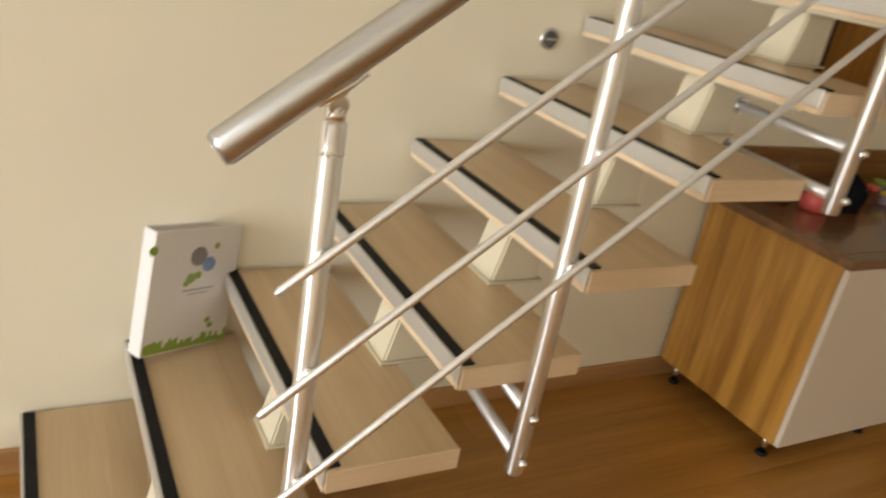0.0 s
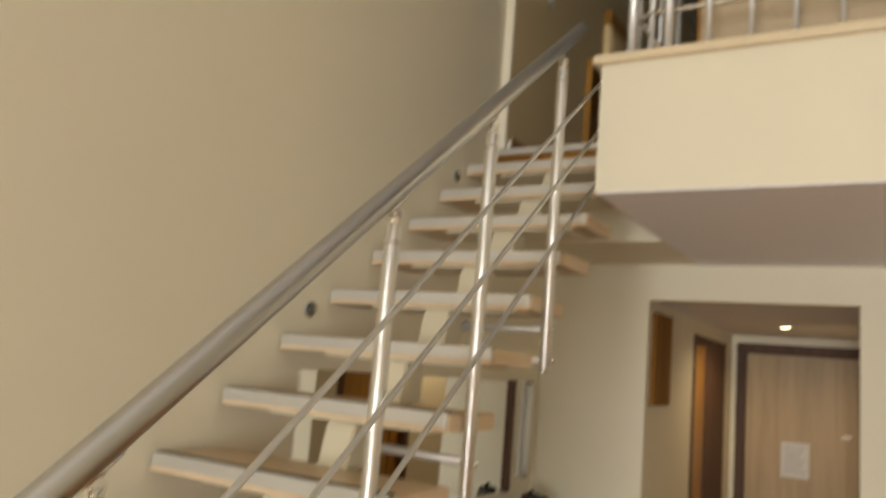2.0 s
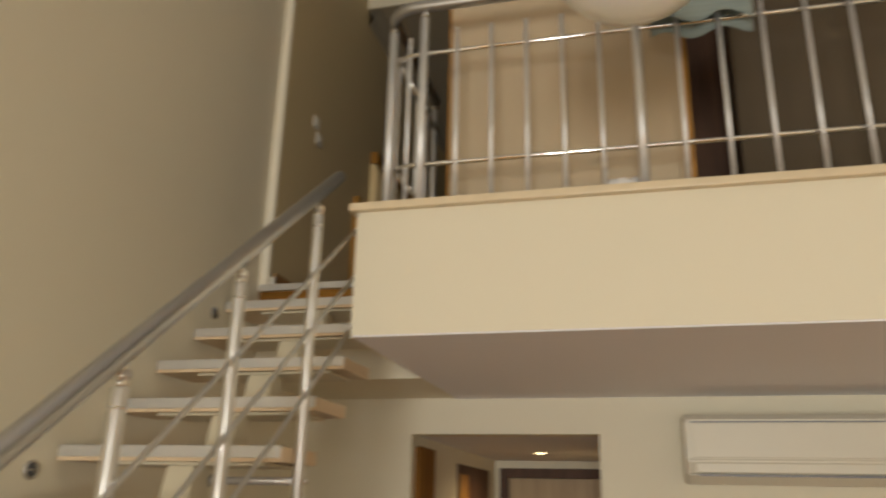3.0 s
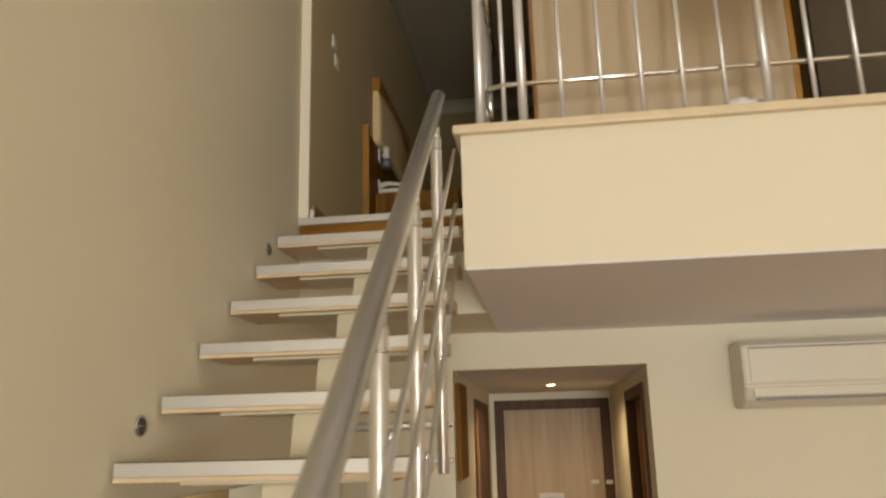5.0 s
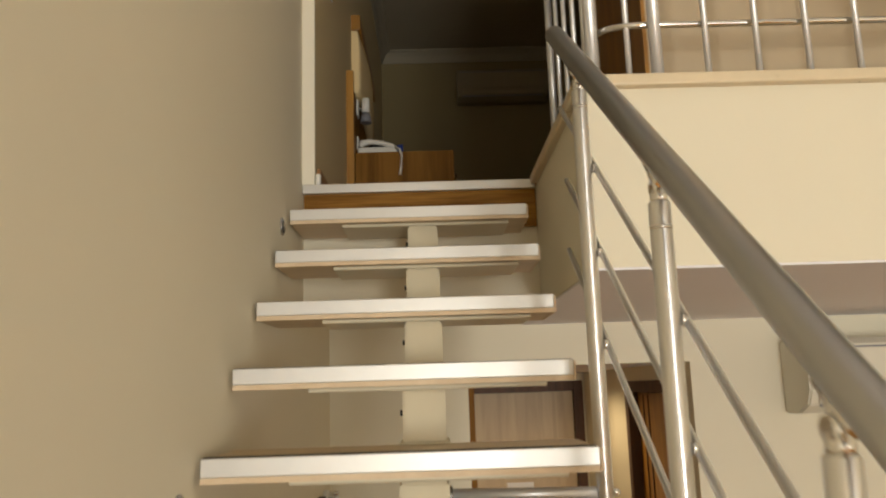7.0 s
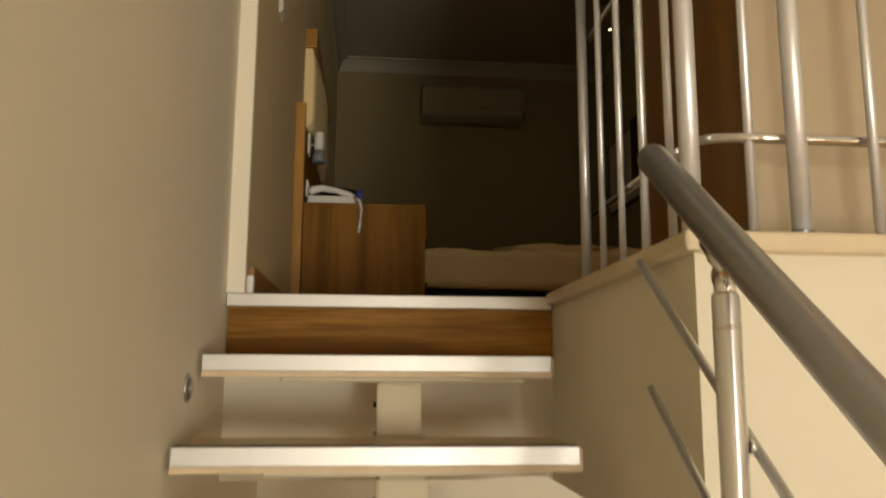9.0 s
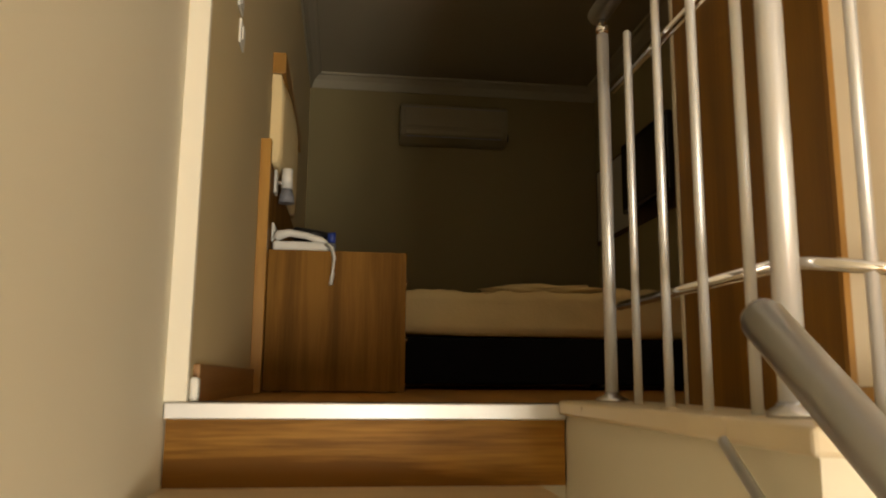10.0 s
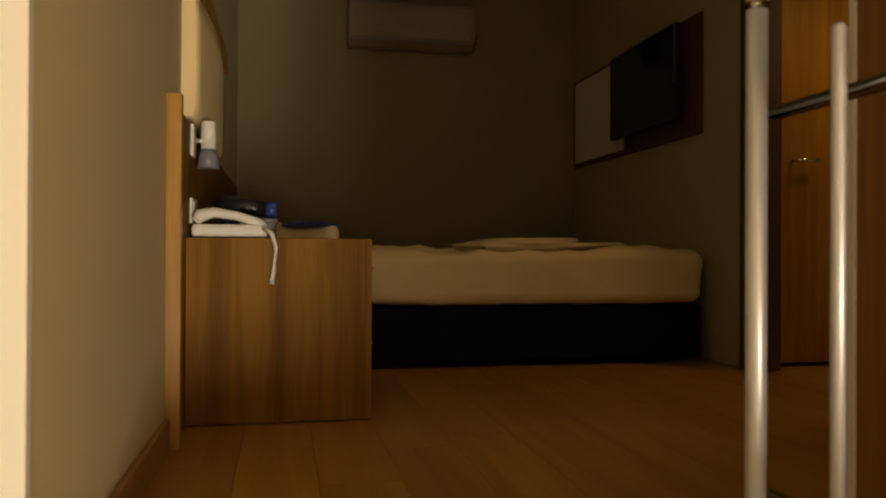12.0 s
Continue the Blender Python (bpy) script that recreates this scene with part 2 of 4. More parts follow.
def lathe(bm, profile, at, seg=20):
    """A turned body: (radius, height) pairs about the upright axis at a place."""
    x, y, z = at
    rings = [[bm.verts.new((x + max(r, 1e-4) * math.cos(2 * math.pi * k / seg), y + max(r, 1e-4) * math.sin(2 * math.pi * k / seg), z + h)) for k in range(seg)] for r, h in profile]
    for a, b in zip(rings, rings[1:]):
        for k in range(seg):
            bm.faces.new((a[k], a[(k + 1) % seg], b[(k + 1) % seg], b[k])).smooth = True
    bm.faces.new(rings[0][::-1])
    bm.faces.new(rings[-1])
    return bm


def mesh_object(name, bm, mat):
    bmesh.ops.recalc_face_normals(bm, faces=bm.faces)
    me = bpy.data.meshes.new(name)
    bm.to_mesh(me)
    bm.free()
    me.materials.append(mat)
    return new(name, me)


def part(name, bm, mat, parent, label=""):
    o = mesh_object(name, bm, mat)
    o.parent = parent
    if parent.type == "EMPTY":
        o.matrix_parent_inverse = Matrix.Translation(parent.location).inverted()
    return tagged(o, label) if label else o


def thing(name, at, label, category, group="", kind=""):
    o = new(name)
    o.empty_display_size = 0.05
    o.location = at
    return tagged(o, label, category, group, kind)


def solid(name, bm, mat, label, category, group="", kind=""):
    return tagged(mesh_object(name, bm, mat), label, category, group, kind)


def setting(name, bm, mat, label="", category=""):
    return tagged(mesh_object(name, bm, mat), label, category, "", "structure")


def B(*a, **k):
    return bx(bmesh.new(), *a, **k)


# ---------- plan ----------
R, G = 0.18, 0.235          # riser and going of the stairs
TW = 0.80                   # outer end of the treads
UP = 16 * R - 0.012         # upper floor
SOFFIT = 2.385
BACKY = 4.82                # wall below the gallery
GX, GY = 0.88, 3.14         # gallery's side and front faces
EDGE = 4.085                # upper floor's edge at the head of the stairs
ROOMY, ROOMX, ROOMZ = 8.40, 2.42, 5.35
HALLX, HALLZ, SOUTH = 5.6, 5.9, -5.2


def nose_y(n):
    return 4.0 - (16 - n) * G


# ---------- structure ----------
setting("floor", B(0, SOUTH, -0.12, HALLX, 7.6, -0.012), SKIRT, "wood laminate floor of the lower room", "floor")
setting("wall_west", B(-0.2, SOUTH, -0.1, 0, 8.6, HALLZ), CREAM, "plain cream plaster wall beside the stairs", "wall")
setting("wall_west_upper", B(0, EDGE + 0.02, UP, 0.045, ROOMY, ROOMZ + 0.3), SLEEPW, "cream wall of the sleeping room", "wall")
setting("wall_corner_trim", B(-0.005, EDGE - 0.005, UP + 0.004, 0.047, EDGE + 0.019, HALLZ, bev=0.003), TRIMW, "pale cream edge trim of the upper wall", "trim")
setting("wall_east", B(HALLX, SOUTH, -0.1, HALLX + 0.15, 8.6, HALLZ), CREAM, "plain cream wall closing the room", "wall")
bm = bmesh.new()
wx0, _, wz0, wx1, _, wz1 = WINDOW
for q in ((0, 0, wx0, HALLZ), (wx1, 0, HALLX, HALLZ), (wx0, 0, wx1, wz0), (wx0, wz1, wx1, HALLZ)):
    bx(bm, q[0], SOUTH - 0.2, q[1], q[2], SOUTH, q[3])
setting("wall_south", bm, CREAM, "cream wall with the large window", "wall")
win = setting("window_1", B(wx0, SOUTH - 0.15, wz0, wx0 + 0.06, SOUTH - 0.09, wz1), PLASTW, "large white framed window", "window")
for q in ((wx1 - 0.06, wz0, wx1, wz1), (wx0 + 0.06, wz0, wx1 - 0.06, wz0 + 0.06), (wx0 + 0.06, wz1 - 0.06, wx1 - 0.06, wz1)):
    part("window_frame", B(q[0], SOUTH - 0.15, q[1], q[2], SOUTH - 0.09, q[3]), PLASTW, win)

# wall below the gallery, with the opening to the entrance recess
RX0, RX1, RZ, RY = 0.627, 1.645, 2.19, 7.40
bm = bmesh.new()
bx(bm, 0, BACKY, 0, RX0, BACKY + 0.15, SOFFIT)
bx(bm, RX1, BACKY, 0, HALLX, BACKY + 0.15, SOFFIT)
bx(bm, RX0, BACKY, RZ, RX1, BACKY + 0.15, SOFFIT)
setting("wall_north", bm, CREAM, "cream wall below the gallery with a recess", "wall")
# recess
bm = bmesh.new()
bx(bm, RX0 - 0.3, BACKY + 0.15, 0, RX0, 5.96, RZ)
bx(bm, RX0 - 0.3, 6.38, 0, RX0, RY, RZ)
bx(bm, RX0 - 0.3, 5.96, 2.05, RX0, 6.38, RZ)
bx(bm, RX0 - 0.6, 5.9, 0, RX0 - 0.3, 6.45, RZ)
setting("wall_recess_west", bm, CREAM, "cream side wall of the entrance recess", "wall")
bm = bmesh.new()
bx(bm, RX1, BACKY + 0.15, 0, RX1 + 0.15, 5.12, RZ)
bx(bm, RX1, 6.0, 0, RX1 + 0.15, RY, RZ)
bx(bm, RX1, 5.12, 2.06, RX1 + 0.15, 6.0, RZ)
bx(bm, RX1 + 0.15, 5.0, 0, RX1 + 0.25, 6.1, RZ)
setting("wall_recess_east", bm, CREAM, "cream side wall of the entrance recess", "wall")
bm = bmesh.new()
DX0, DX1, DZ = 0.665, 1.63, 2.13
bx(bm, RX0 - 0.3, RY, 0, DX0, RY + 0.15, RZ)
bx(bm, DX1, RY, 0, RX1 + 0.25, RY + 0.15, RZ)
bx(bm, DX0, RY, DZ, DX1, RY + 0.15, RZ)
setting("wall_recess_north", bm, CREAM, "cream end wall round the entrance door", "wall")
setting("ceiling_recess", B(RX0 - 0.3, BACKY + 0.15, RZ, RX1 + 0.25, RY + 0.15, RZ + 0.1), CEIL, "white recess ceiling", "ceiling")
# gallery slab
setting("ceiling_soffit", B(GX + 0.004, GY + 0.004, SOFFIT - 0.006, HALLX, BACKY, SOFFIT), SOFF, "pale grey underside of the gallery", "ceiling")
bm = bmesh.new()
bx(bm, GX, GY, SOFFIT, HALLX, ROOMY, UP - 0.02)
bx(bm, 0, EDGE + 0.025, SOFFIT, GX, ROOMY, UP - 0.02)
setting("gallery_slab", bm, CREAM, "cream plastered gallery slab with a deep front", "gallery")
setting("floor_upper", B(0, EDGE + 0.02, UP - 0.02, HALLX, ROOMY, UP - 0.012), SKIRT, "wood laminate floor of the sleeping room", "floor")
cop = thing("gallery_coping", (GX, GY, UP - 0.02), "cream stone coping along the gallery edge", "coping", kind="structure")
part("coping_slab", B(GX - 0.025, GY - 0.03, UP - 0.02, HALLX, GY + 0.16, UP + 0.012, bev=0.006), STONE, cop)
part("coping_slab", B(GX - 0.025, GY + 0.162, UP - 0.02, GX + 0.17, EDGE - 0.02, UP + 0.012, bev=0.006), STONE, cop)
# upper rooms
setting("wall_north_upper", B(0, ROOMY, UP, HALLX, ROOMY + 0.15, ROOMZ), UPPER, "khaki end wall of the sleeping room, darkened for the dim room", "wall")
bm = bmesh.new()
DY0, DY1 = 5.35, 6.19
bx(bm, ROOMX, 4.05, UP, ROOMX + 0.12, DY0, ROOMZ)
bx(bm, ROOMX, DY1, UP, ROOMX + 0.12, ROOMY, ROOMZ)
bx(bm, ROOMX, DY0, UP + 2.05, ROOMX + 0.12, DY1, ROOMZ)
setting("wall_east_upper", bm, KHAKI, "khaki wall with the television and a doorway, lightened for bounced light", "wall")
setting("wall_gallery_partition", B(2.36, 3.92, UP, HALLX, 4.04, HALLZ), TAUPE, "grey brown partition behind the gallery rail", "wall")
# added panel: keeps the gap dark and window light out of the bedroom
setting("closet_door", B(2.0, 4.45, UP, ROOMX - 0.001, 4.48, ROOMZ), BROWN, "dark brown panel added behind the wardrobe gap to block light", "door")
setting("wall_bulkhead", B(0.045, 5.262, ROOMZ, HALLX, 5.278, HALLZ), CREAM, "cream wall above the sleeping room opening", "wall")
setting("ceiling_upper", B(0.0, 5.28, ROOMZ, HALLX, ROOMY, ROOMZ + 0.5), CEILD, "grey ceiling of the sleeping room, colour darkened for its dimness", "ceiling")
setting("ceiling", B(0, SOUTH, HALLZ, HALLX, 8.6, HALLZ + 0.1), CEIL, "white ceiling of the tall room", "ceiling")
# cornice of the sleeping room
bm = bmesh.new()
for a, b in (((0.045, 5.3), (0.045, ROOMY)), ((0.045, ROOMY), (ROOMX, ROOMY)), ((ROOMX, ROOMY), (ROOMX, 5.3))):
    d = Vector((b[0] - a[0], b[1] - a[1], 0)).normalized()
    inn = Vector((d.y, -d.x, 0))
    prof = [(0.0, -0.11), (0.012, -0.11), (0.018, -0.09), (0.035, -0.05), (0.065, -0.02), (0.085, -0.015), (0.09, 0.0), (0.0, 0.0)]
    r0, r1 = ([bm.verts.new(Vector((*p, ROOMZ - 0.001)) + inn * o + Vector((0, 0, h))) for o, h in prof] for p in (a, b))
    for k in range(len(prof)):
        bm.faces.new((r0[k], r0[(k + 1) % len(prof)], r1[(k + 1) % len(prof)], r1[k]))
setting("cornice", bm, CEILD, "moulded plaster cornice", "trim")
# bathroom behind the doorway
bm = bmesh.new()
bx(bm, ROOMX + 0.12, 4.9, UP, HALLX, 5.0, ROOMZ)
bx(bm, ROOMX + 0.12, 6.9, UP, HALLX, 7.0, ROOMZ)
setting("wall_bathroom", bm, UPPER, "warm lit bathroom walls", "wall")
# skirtings
setting("baseboard", B(0, SOUTH, 0, 0.014, BACKY, 0.075, bev=0.003), SKIRT, "wood skirting along the wall", "baseboard")
setting("baseboard", B(0.014, BACKY - 0.014, 0, RX0, BACKY, 0.075, bev=0.003), SKIRT, "wood skirting along the wall", "baseboard")
setting("baseboard", B(RX1, BACKY - 0.014, 0, HALLX, BACKY, 0.075, bev=0.003), SKIRT, "wood skirting along the wall", "baseboard")
setting("baseboard", B(0.045, EDGE + 0.06, UP, 0.06, 5.2, UP + 0.085, bev=0.003), SKIRT, "wood skirting upstairs", "baseboard")
setting("baseboard", B(0.045, ROOMY - 0.015, UP, ROOMX, ROOMY, UP + 0.085, bev=0.003), SKIRT, "wood skirting upstairs", "baseboard")
setting("skirting_end", B(0.045, EDGE + 0.025, UP, 0.064, EDGE + 0.055, UP + 0.056, bev=0.006), PLASTW, "white skirting end cap", "trim")

# ---------- stairs ----------
stairs = thing("staircase", (0.45, nose_y(1), 0), "open-riser staircase of oak treads on a cream steel spine", "staircase")
for n in range(1, 16):
    y, z = nose_y(n), n * R
    tr = part("tread", B(0.012, y + 0.008, z - 0.045, TW, y + 0.27, z, bev=0.003), OAK, stairs)
    part("tread_end", B(TW, y + 0.006, z - 0.045, TW + 0.004, y + 0.27, z - 0.001), OAKEDGE, tr, "pale edge band")
    part("nosing", B(0.012, y, z - 0.034, TW - 0.002, y + 0.008, z + 0.003, bev=0.002), ALU, tr, "aluminium nosing")
    part("lower_edge", B(0.012, y + 0.002, z - 0.046, TW - 0.002, y + 0.0078, z - 0.0342), OAKEDGE, tr)
    part("grip_strip", B(0.014, y + 0.008, z + 0.0005, TW - 0.006, y + 0.034, z + 0.004, bev=0.001), BLACK, tr, "black rubber grip strip")
    part("under_plate", B(0.18, y + 0.03, z - 0.057, TW - 0.06, y + 0.24, z - 0.0455, bev=0.004), WHITEST, tr, "cream steel plate")
    # spine: an upright box from the tread below to this one, flared at its foot
    bm = bmesh.new()
    zl = z - R if n > 1 else 0.0
    yb = y + 0.028
    bx(bm, 0.40, yb, zl + 0.002, 0.50, yb + 0.10, z - 0.0575)
    for v in bm.verts:
        if v.co.z < zl + 0.01 and v.co.y < yb + 0.01:
            v.co.y -= 0.028
    bmesh.ops.bevel(bm, geom=list(bm.edges), offset=0.005, segments=2, affect="EDGES")
    if n > 1:
        bx(bm, 0.392, yb - 0.036, zl + 0.0005, 0.508, yb + 0.11, zl + 0.006, bev=0.002)
    part("spine_block", bm, WHITEST, stairs)
    if n > 1:
        part("spine_bolt", tube(bmesh.new(), [(0.399, yb + 0.05, z - 0.11), (0.392, yb + 0.05, z - 0.11)], 0.007, 8), BLACK, stairs)
setting("top_riser", B(0.004, EDGE + 0.008, UP - 0.175, GX - 0.004, EDGE + 0.024, UP - 0.03), RISERW, "streaked brown wooden riser", "riser")
setting("top_nosing", B(0.002, EDGE - 0.012, UP - 0.032, GX - 0.006, EDGE + 0.02, UP + 0.003, bev=0.003), ALU, "pale aluminium nosing at the stair head", "trim")
setting("floor_strip", B(0.05, EDGE + 0.021, UP - 0.002, GX - 0.01, EDGE + 0.05, UP + 0.004, bev=0.001), BLACK, "black grip strip at the stair head", "trim")

# ---------- stair railing ----------


def rail_x(y):
    return 0.866 - 0.021 * (y - 0.86)


def rail_z(y):
    return 1.155 + 0.768 * (y - 0.73)


def hand_x(y):
    return 0.888 - 0.033 * (y - 0.73)


rail = thing("stair_railing", (rail_x(0.86), 0.86, 0.16), "brushed steel stair railing with three slanting rods", "railing")
bm = tube(bmesh.new(), [(hand_x(y), y, rail_z(y) + 0.004) for y in (0.715, 0.72, 3.112, 3.118)], [0.020, 0.0242, 0.0242, 0.020], 24)
hr = part("handrail", bm, HANDR, rail)
part("end_cap", tube(bmesh.new(), [(hand_x(y), y, rail_z(y) + 0.004) for y in (0.7135, 0.7145)], 0.021, 20), STEEL, hr)
part("end_cap", tube(bmesh.new(), [(hand_x(y), y, rail_z(y) + 0.004) for y in (3.1185, 3.1195)], 0.021, 20), STEEL, hr)
for y in (0.866, 1.308, 1.975, 2.424, 2.92):
    px, hx = rail_x(y), hand_x(y)
    zt, zb = rail_z(y) - 0.075, rail_z(y) - 1.09
    bm = tube(bmesh.new(), [(px, y, zb), (px, y, zb + 0.003), (px, y, zt - 0.004), (px, y, zt)], [0.0145, 0.0174, 0.0174, 0.0145], 20)
    po = part("post", bm, SATIN, rail)
    bm = tube(bmesh.new(), [(px, y, zt - 0.005), (px, y, zt + 0.02)], [0.0138, 0.0138], 16)
    tube(bm, [(px - 0.012, y, zt + 0.022), (px + 0.012, y, zt + 0.022)], 0.013, 14)
    tube(bm, [(px, y, zt + 0.03), (hx - 0.006, y + 0.004, rail_z(y) - 0.028)], 0.0085, 12)
    tube(bm, [(hx - 0.004, y - 0.03, rail_z(y - 0.03) - 0.030), (hx - 0.005, y, rail_z(y) - 0.033), (hx - 0.004, y + 0.03, rail_z(y + 0.03) - 0.030)], 0.007, 10)
    part("swivel_joint", bm, CHROME, po, "polished swivel joint")
    part("collar", tube(bmesh.new(), [(px, y, zt - 0.045), (px, y, zt - 0.040)], 0.0178, 20), CHROME, po)
    for dz in (0.035, 0.135):
        part("support_bar", tube(bmesh.new(), [(0.501, y + 0.04, zb + dz), (px - 0.016, y + 0.003, zb + dz)], 0.0125, 12), PALE, po)
        part("bar_flange", tube(bmesh.new(), [(0.501, y + 0.04, zb + dz), (0.507, y + 0.04, zb + dz)], 0.02, 14), STEEL, po)
        part("cap_nut", tube(bmesh.new(), [(px + 0.019, y, zb + dz), (px + 0.027, y, zb + dz), (px + 0.031, y, zb + dz)], [0.009, 0.008, 0.003], 10), CHROME, po)
    for dz in (-0.26, -0.45, -0.65):
        part("rod_holder", tube(bmesh.new(), [(px + 0.018, y, rail_z(y) + dz), (px + 0.026, y, rail_z(y) + dz)], 0.010, 12), CHROME, po)
for dz, ya, yb in ((-0.26, 0.80, 3.28), (-0.45, 0.79, 3.25), (-0.65, 0.78, 3.27)):
    part("rod", tube(bmesh.new(), [(rail_x(ya) + 0.027, ya, rail_z(ya) + dz), (rail_x(ya) + 0.027, ya + 0.006, rail_z(ya + 0.006) + dz), (rail_x(yb) + 0.027, yb, rail_z(yb) + dz)], [0.004, 0.007, 0.007], 12), ROD, rail)

# ---------- step lights ----------
for y, z in ((1.788, 1.192), (2.733, 1.899), (3.69, 2.63)):
    sl = thing("step_light", (0, y, z), "round recessed step light set in the wall", "wall light", "step lights along the stairs")
    bm = tube(bmesh.new(), [(0.0005, y, z), (0.004, y, z), (0.006, y, z)], [0.030, 0.030, 0.026], 24)
    part("bezel", bm, STEEL, sl)
    part("lens", tube(bmesh.new(), [(0.0062, y, z), (0.009, y, z)], [0.023, 0.018], 20), LENSG, sl)
    part("louvre", B(0.0092, y - 0.017, z - 0.002, 0.011, y + 0.017, z + 0.002), STEEL, sl)

# ---------- gallery railing ----------
gr = thing("gallery_railing", (1.1, 3.2, UP + 0.012), "brushed steel gallery railing with upright bars", "railing")
SX, FY = 0.942, 3.205
Z0, ZLOW, ZHIGH, ZTOP = UP + 0.012, 3.074, 3.564, 3.765


def gpost(x, y, r=0.0165):
    p = part("post", tube(bmesh.new(), [(x, y, Z0), (x, y, ZTOP - 0.06)], r, 20), PALE, gr)
    part("post_flange", lathe(bmesh.new(), [(0.034, 0.0), (0.034, 0.006), (r + 0.004, 0.014), (r + 0.0008, 0.02)], (x, y, Z0 + 0.0005)), STEEL, p)
    bm = tube(bmesh.new(), [(x, y, ZTOP - 0.06), (x, y, ZTOP - 0.022)], 0.009, 12)
    tube(bm, [(x, y, ZTOP - 0.052), (x, y, ZTOP - 0.04)], 0.015, 14)
    part("stem", bm, CHROME, p)


for y, r in ((3.96, 0.0135), (3.285, 0.018)):
    gpost(SX, y, r)
for k in range(1, 5):
    part("baluster", tube(bmesh.new(), [(SX, 3.955 - k * 0.1455, Z0), (SX, 3.955 - k * 0.1455, 3.64), (SX, 3.955 - k * 0.1455, 3.645)], [0.0083, 0.0083, 0.005], 12), PALE, gr)
part("baluster", tube(bmesh.new(), [(1.03, 3.238, Z0), (1.03, 3.238, 3.64), (1.03, 3.238, 3.645)], [0.0083, 0.0083, 0.005], 12), PALE, gr)
xs = [1.097 + min(k, 6) * 0.1378 + max(0, k - 6) * 0.148 for k in range(29)]
for k, x in enumerate(xs):
    if k % 6 == 0:
        gpost(x, FY)
    else:
        part("baluster", tube(bmesh.new(), [(x, FY, Z0), (x, FY, 3.645), (x, FY, 3.645)], [0.0083, 0.0083, 0.005], 12), PALE, gr)


def corner_path(z, off, back, xe):
    fall = 0.009 if off else 0.0  # the thin bars dip a little towards the front
    pts = [(SX + off, back, z + fall), (SX + off, 3.33, z + fall)]
    for a in range(0, 91, 15):
        c = radians(a)
        pts.append((SX + off + 0.11 - 0.11 * math.cos(c), FY + off + 0.11 - 0.11 * math.sin(c), z + fall * math.cos(2 * c)))
    return pts + [(1.3, FY + off, z - fall), (xe, FY + off, z - fall)]


part("lower_bar", tube(bmesh.new(), corner_path(ZLOW, 0.022, 3.955, HALLX - 0.02), 0.0095, 12), CHROME, gr)
part("upper_bar", tube(bmesh.new(), corner_path(ZHIGH, 0.022, 3.955, HALLX - 0.02), 0.0095, 12), CHROME, gr)
part("handrail", tube(bmesh.new(), corner_path(ZTOP, 0.0, 3.99, HALLX - 0.02), 0.024, 18), HANDR, gr)

# ---------- desk under the stairs ----------
cab = thing("cabinet", (0.3, 2.85, 0), "low desk cabinet with streaked walnut side and cream door", "cabinet")
CY0, CY1, CX, CZ = 2.585, 3.19, 0.575, 0.72
bm = bmesh.new()
bx(bm, 0.02, CY0, 0.085, CX - 0.02, CY0 + 0.02, CZ - 0.001, bev=0.001)
part("side_panel", bm, ZEBRA, cab)
part("side_panel", B(0.02, CY1 - 0.02, 0.085, CX - 0.02, CY1, CZ - 0.001), ZEBRA, cab)
part("bottom_panel", B(0.02, CY0 + 0.02, 0.085, CX - 0.02, CY1 - 0.02, 0.105), ZEBRA, cab)
part("back_panel", B(0.02, CY0 + 0.02, 0.105, 0.03, CY1 - 0.02, CZ - 0.001), ZEBRA, cab)
dr = part("door", B(CX - 0.019, CY0 + 0.002, 0.087, CX, CY1 - 0.002, CZ - 0.004, bev=0.002), PANELC, cab, "cream laminate door")
part("handle", tube(bmesh.new(), [(CX + 0.001, CY1 - 0.16, CZ - 0.065), (CX + 0.024, CY1 - 0.155, CZ - 0.065), (CX + 0.026, CY1 - 0.15, CZ - 0.065), (CX + 0.026, CY1 - 0.045, CZ - 0.065), (CX + 0.024, CY1 - 0.04, CZ - 0.065), (CX + 0.001, CY1 - 0.035, CZ - 0.065)], 0.005, 10), CHROME, dr, "chrome bar handle")
for x in (0.07, CX - 0.075):
    for y in (CY0 + 0.05, CY1 - 0.05):
        lg = part("leg", tube(bmesh.new(), [(x, y, 0.012), (x, y, 0.0845)], 0.013, 14), CHROME, cab)
        part("foot", lathe(bmesh.new(), [(0.02, 0), (0.021, 0.006), (0.015, 0.0118)], (x, y, 0.0)), BLACK, lg)
EY0, EX, EZ = 4.25, 0.615, 0.90
solid("desk_top", B(0.018, CY0 - 0.006, CZ, 0.53, EY0 - 0.001, CZ + 0.03, bev=0.003), DESKTOP, "dark brown wooden desk top crowded with toiletries", "desk top")
part("front_rail", B(0.49, CY1 + 0.001, CZ - 0.085, 0.51, EY0 - 0.002, CZ - 0.0005), ZEBRA, bpy.data.objects["desk_top"])
part("cabinet_overhang", B(0.5302, CY0 - 0.006, CZ + 0.0002, CX + 0.004, CY1 + 0.01, CZ + 0.03, bev=0.002), DESKTOP, bpy.data.objects["desk_top"])
solid("back_board", B(0.001, CY0 + 0.05, CZ + 0.0305, 0.017, EY0 + 0.4, 0.91, bev=0.001), wood("back_board_walnut", (0.33, 0.165, 0.045), (0.15, 0.065, 0.018), "y", 15, 0.3), "streaked brown wooden board behind the desk", "back board")
chest = thing("drawer_cabinet", (0.3, 4.55, 0), "streaked walnut cabinet with cream drawers beside the desk", "cabinet")
part("side_panel", B(0.018, EY0, 0.001, EX, EY0 + 0.02, EZ - 0.026, bev=0.001), ZEBRA, chest)
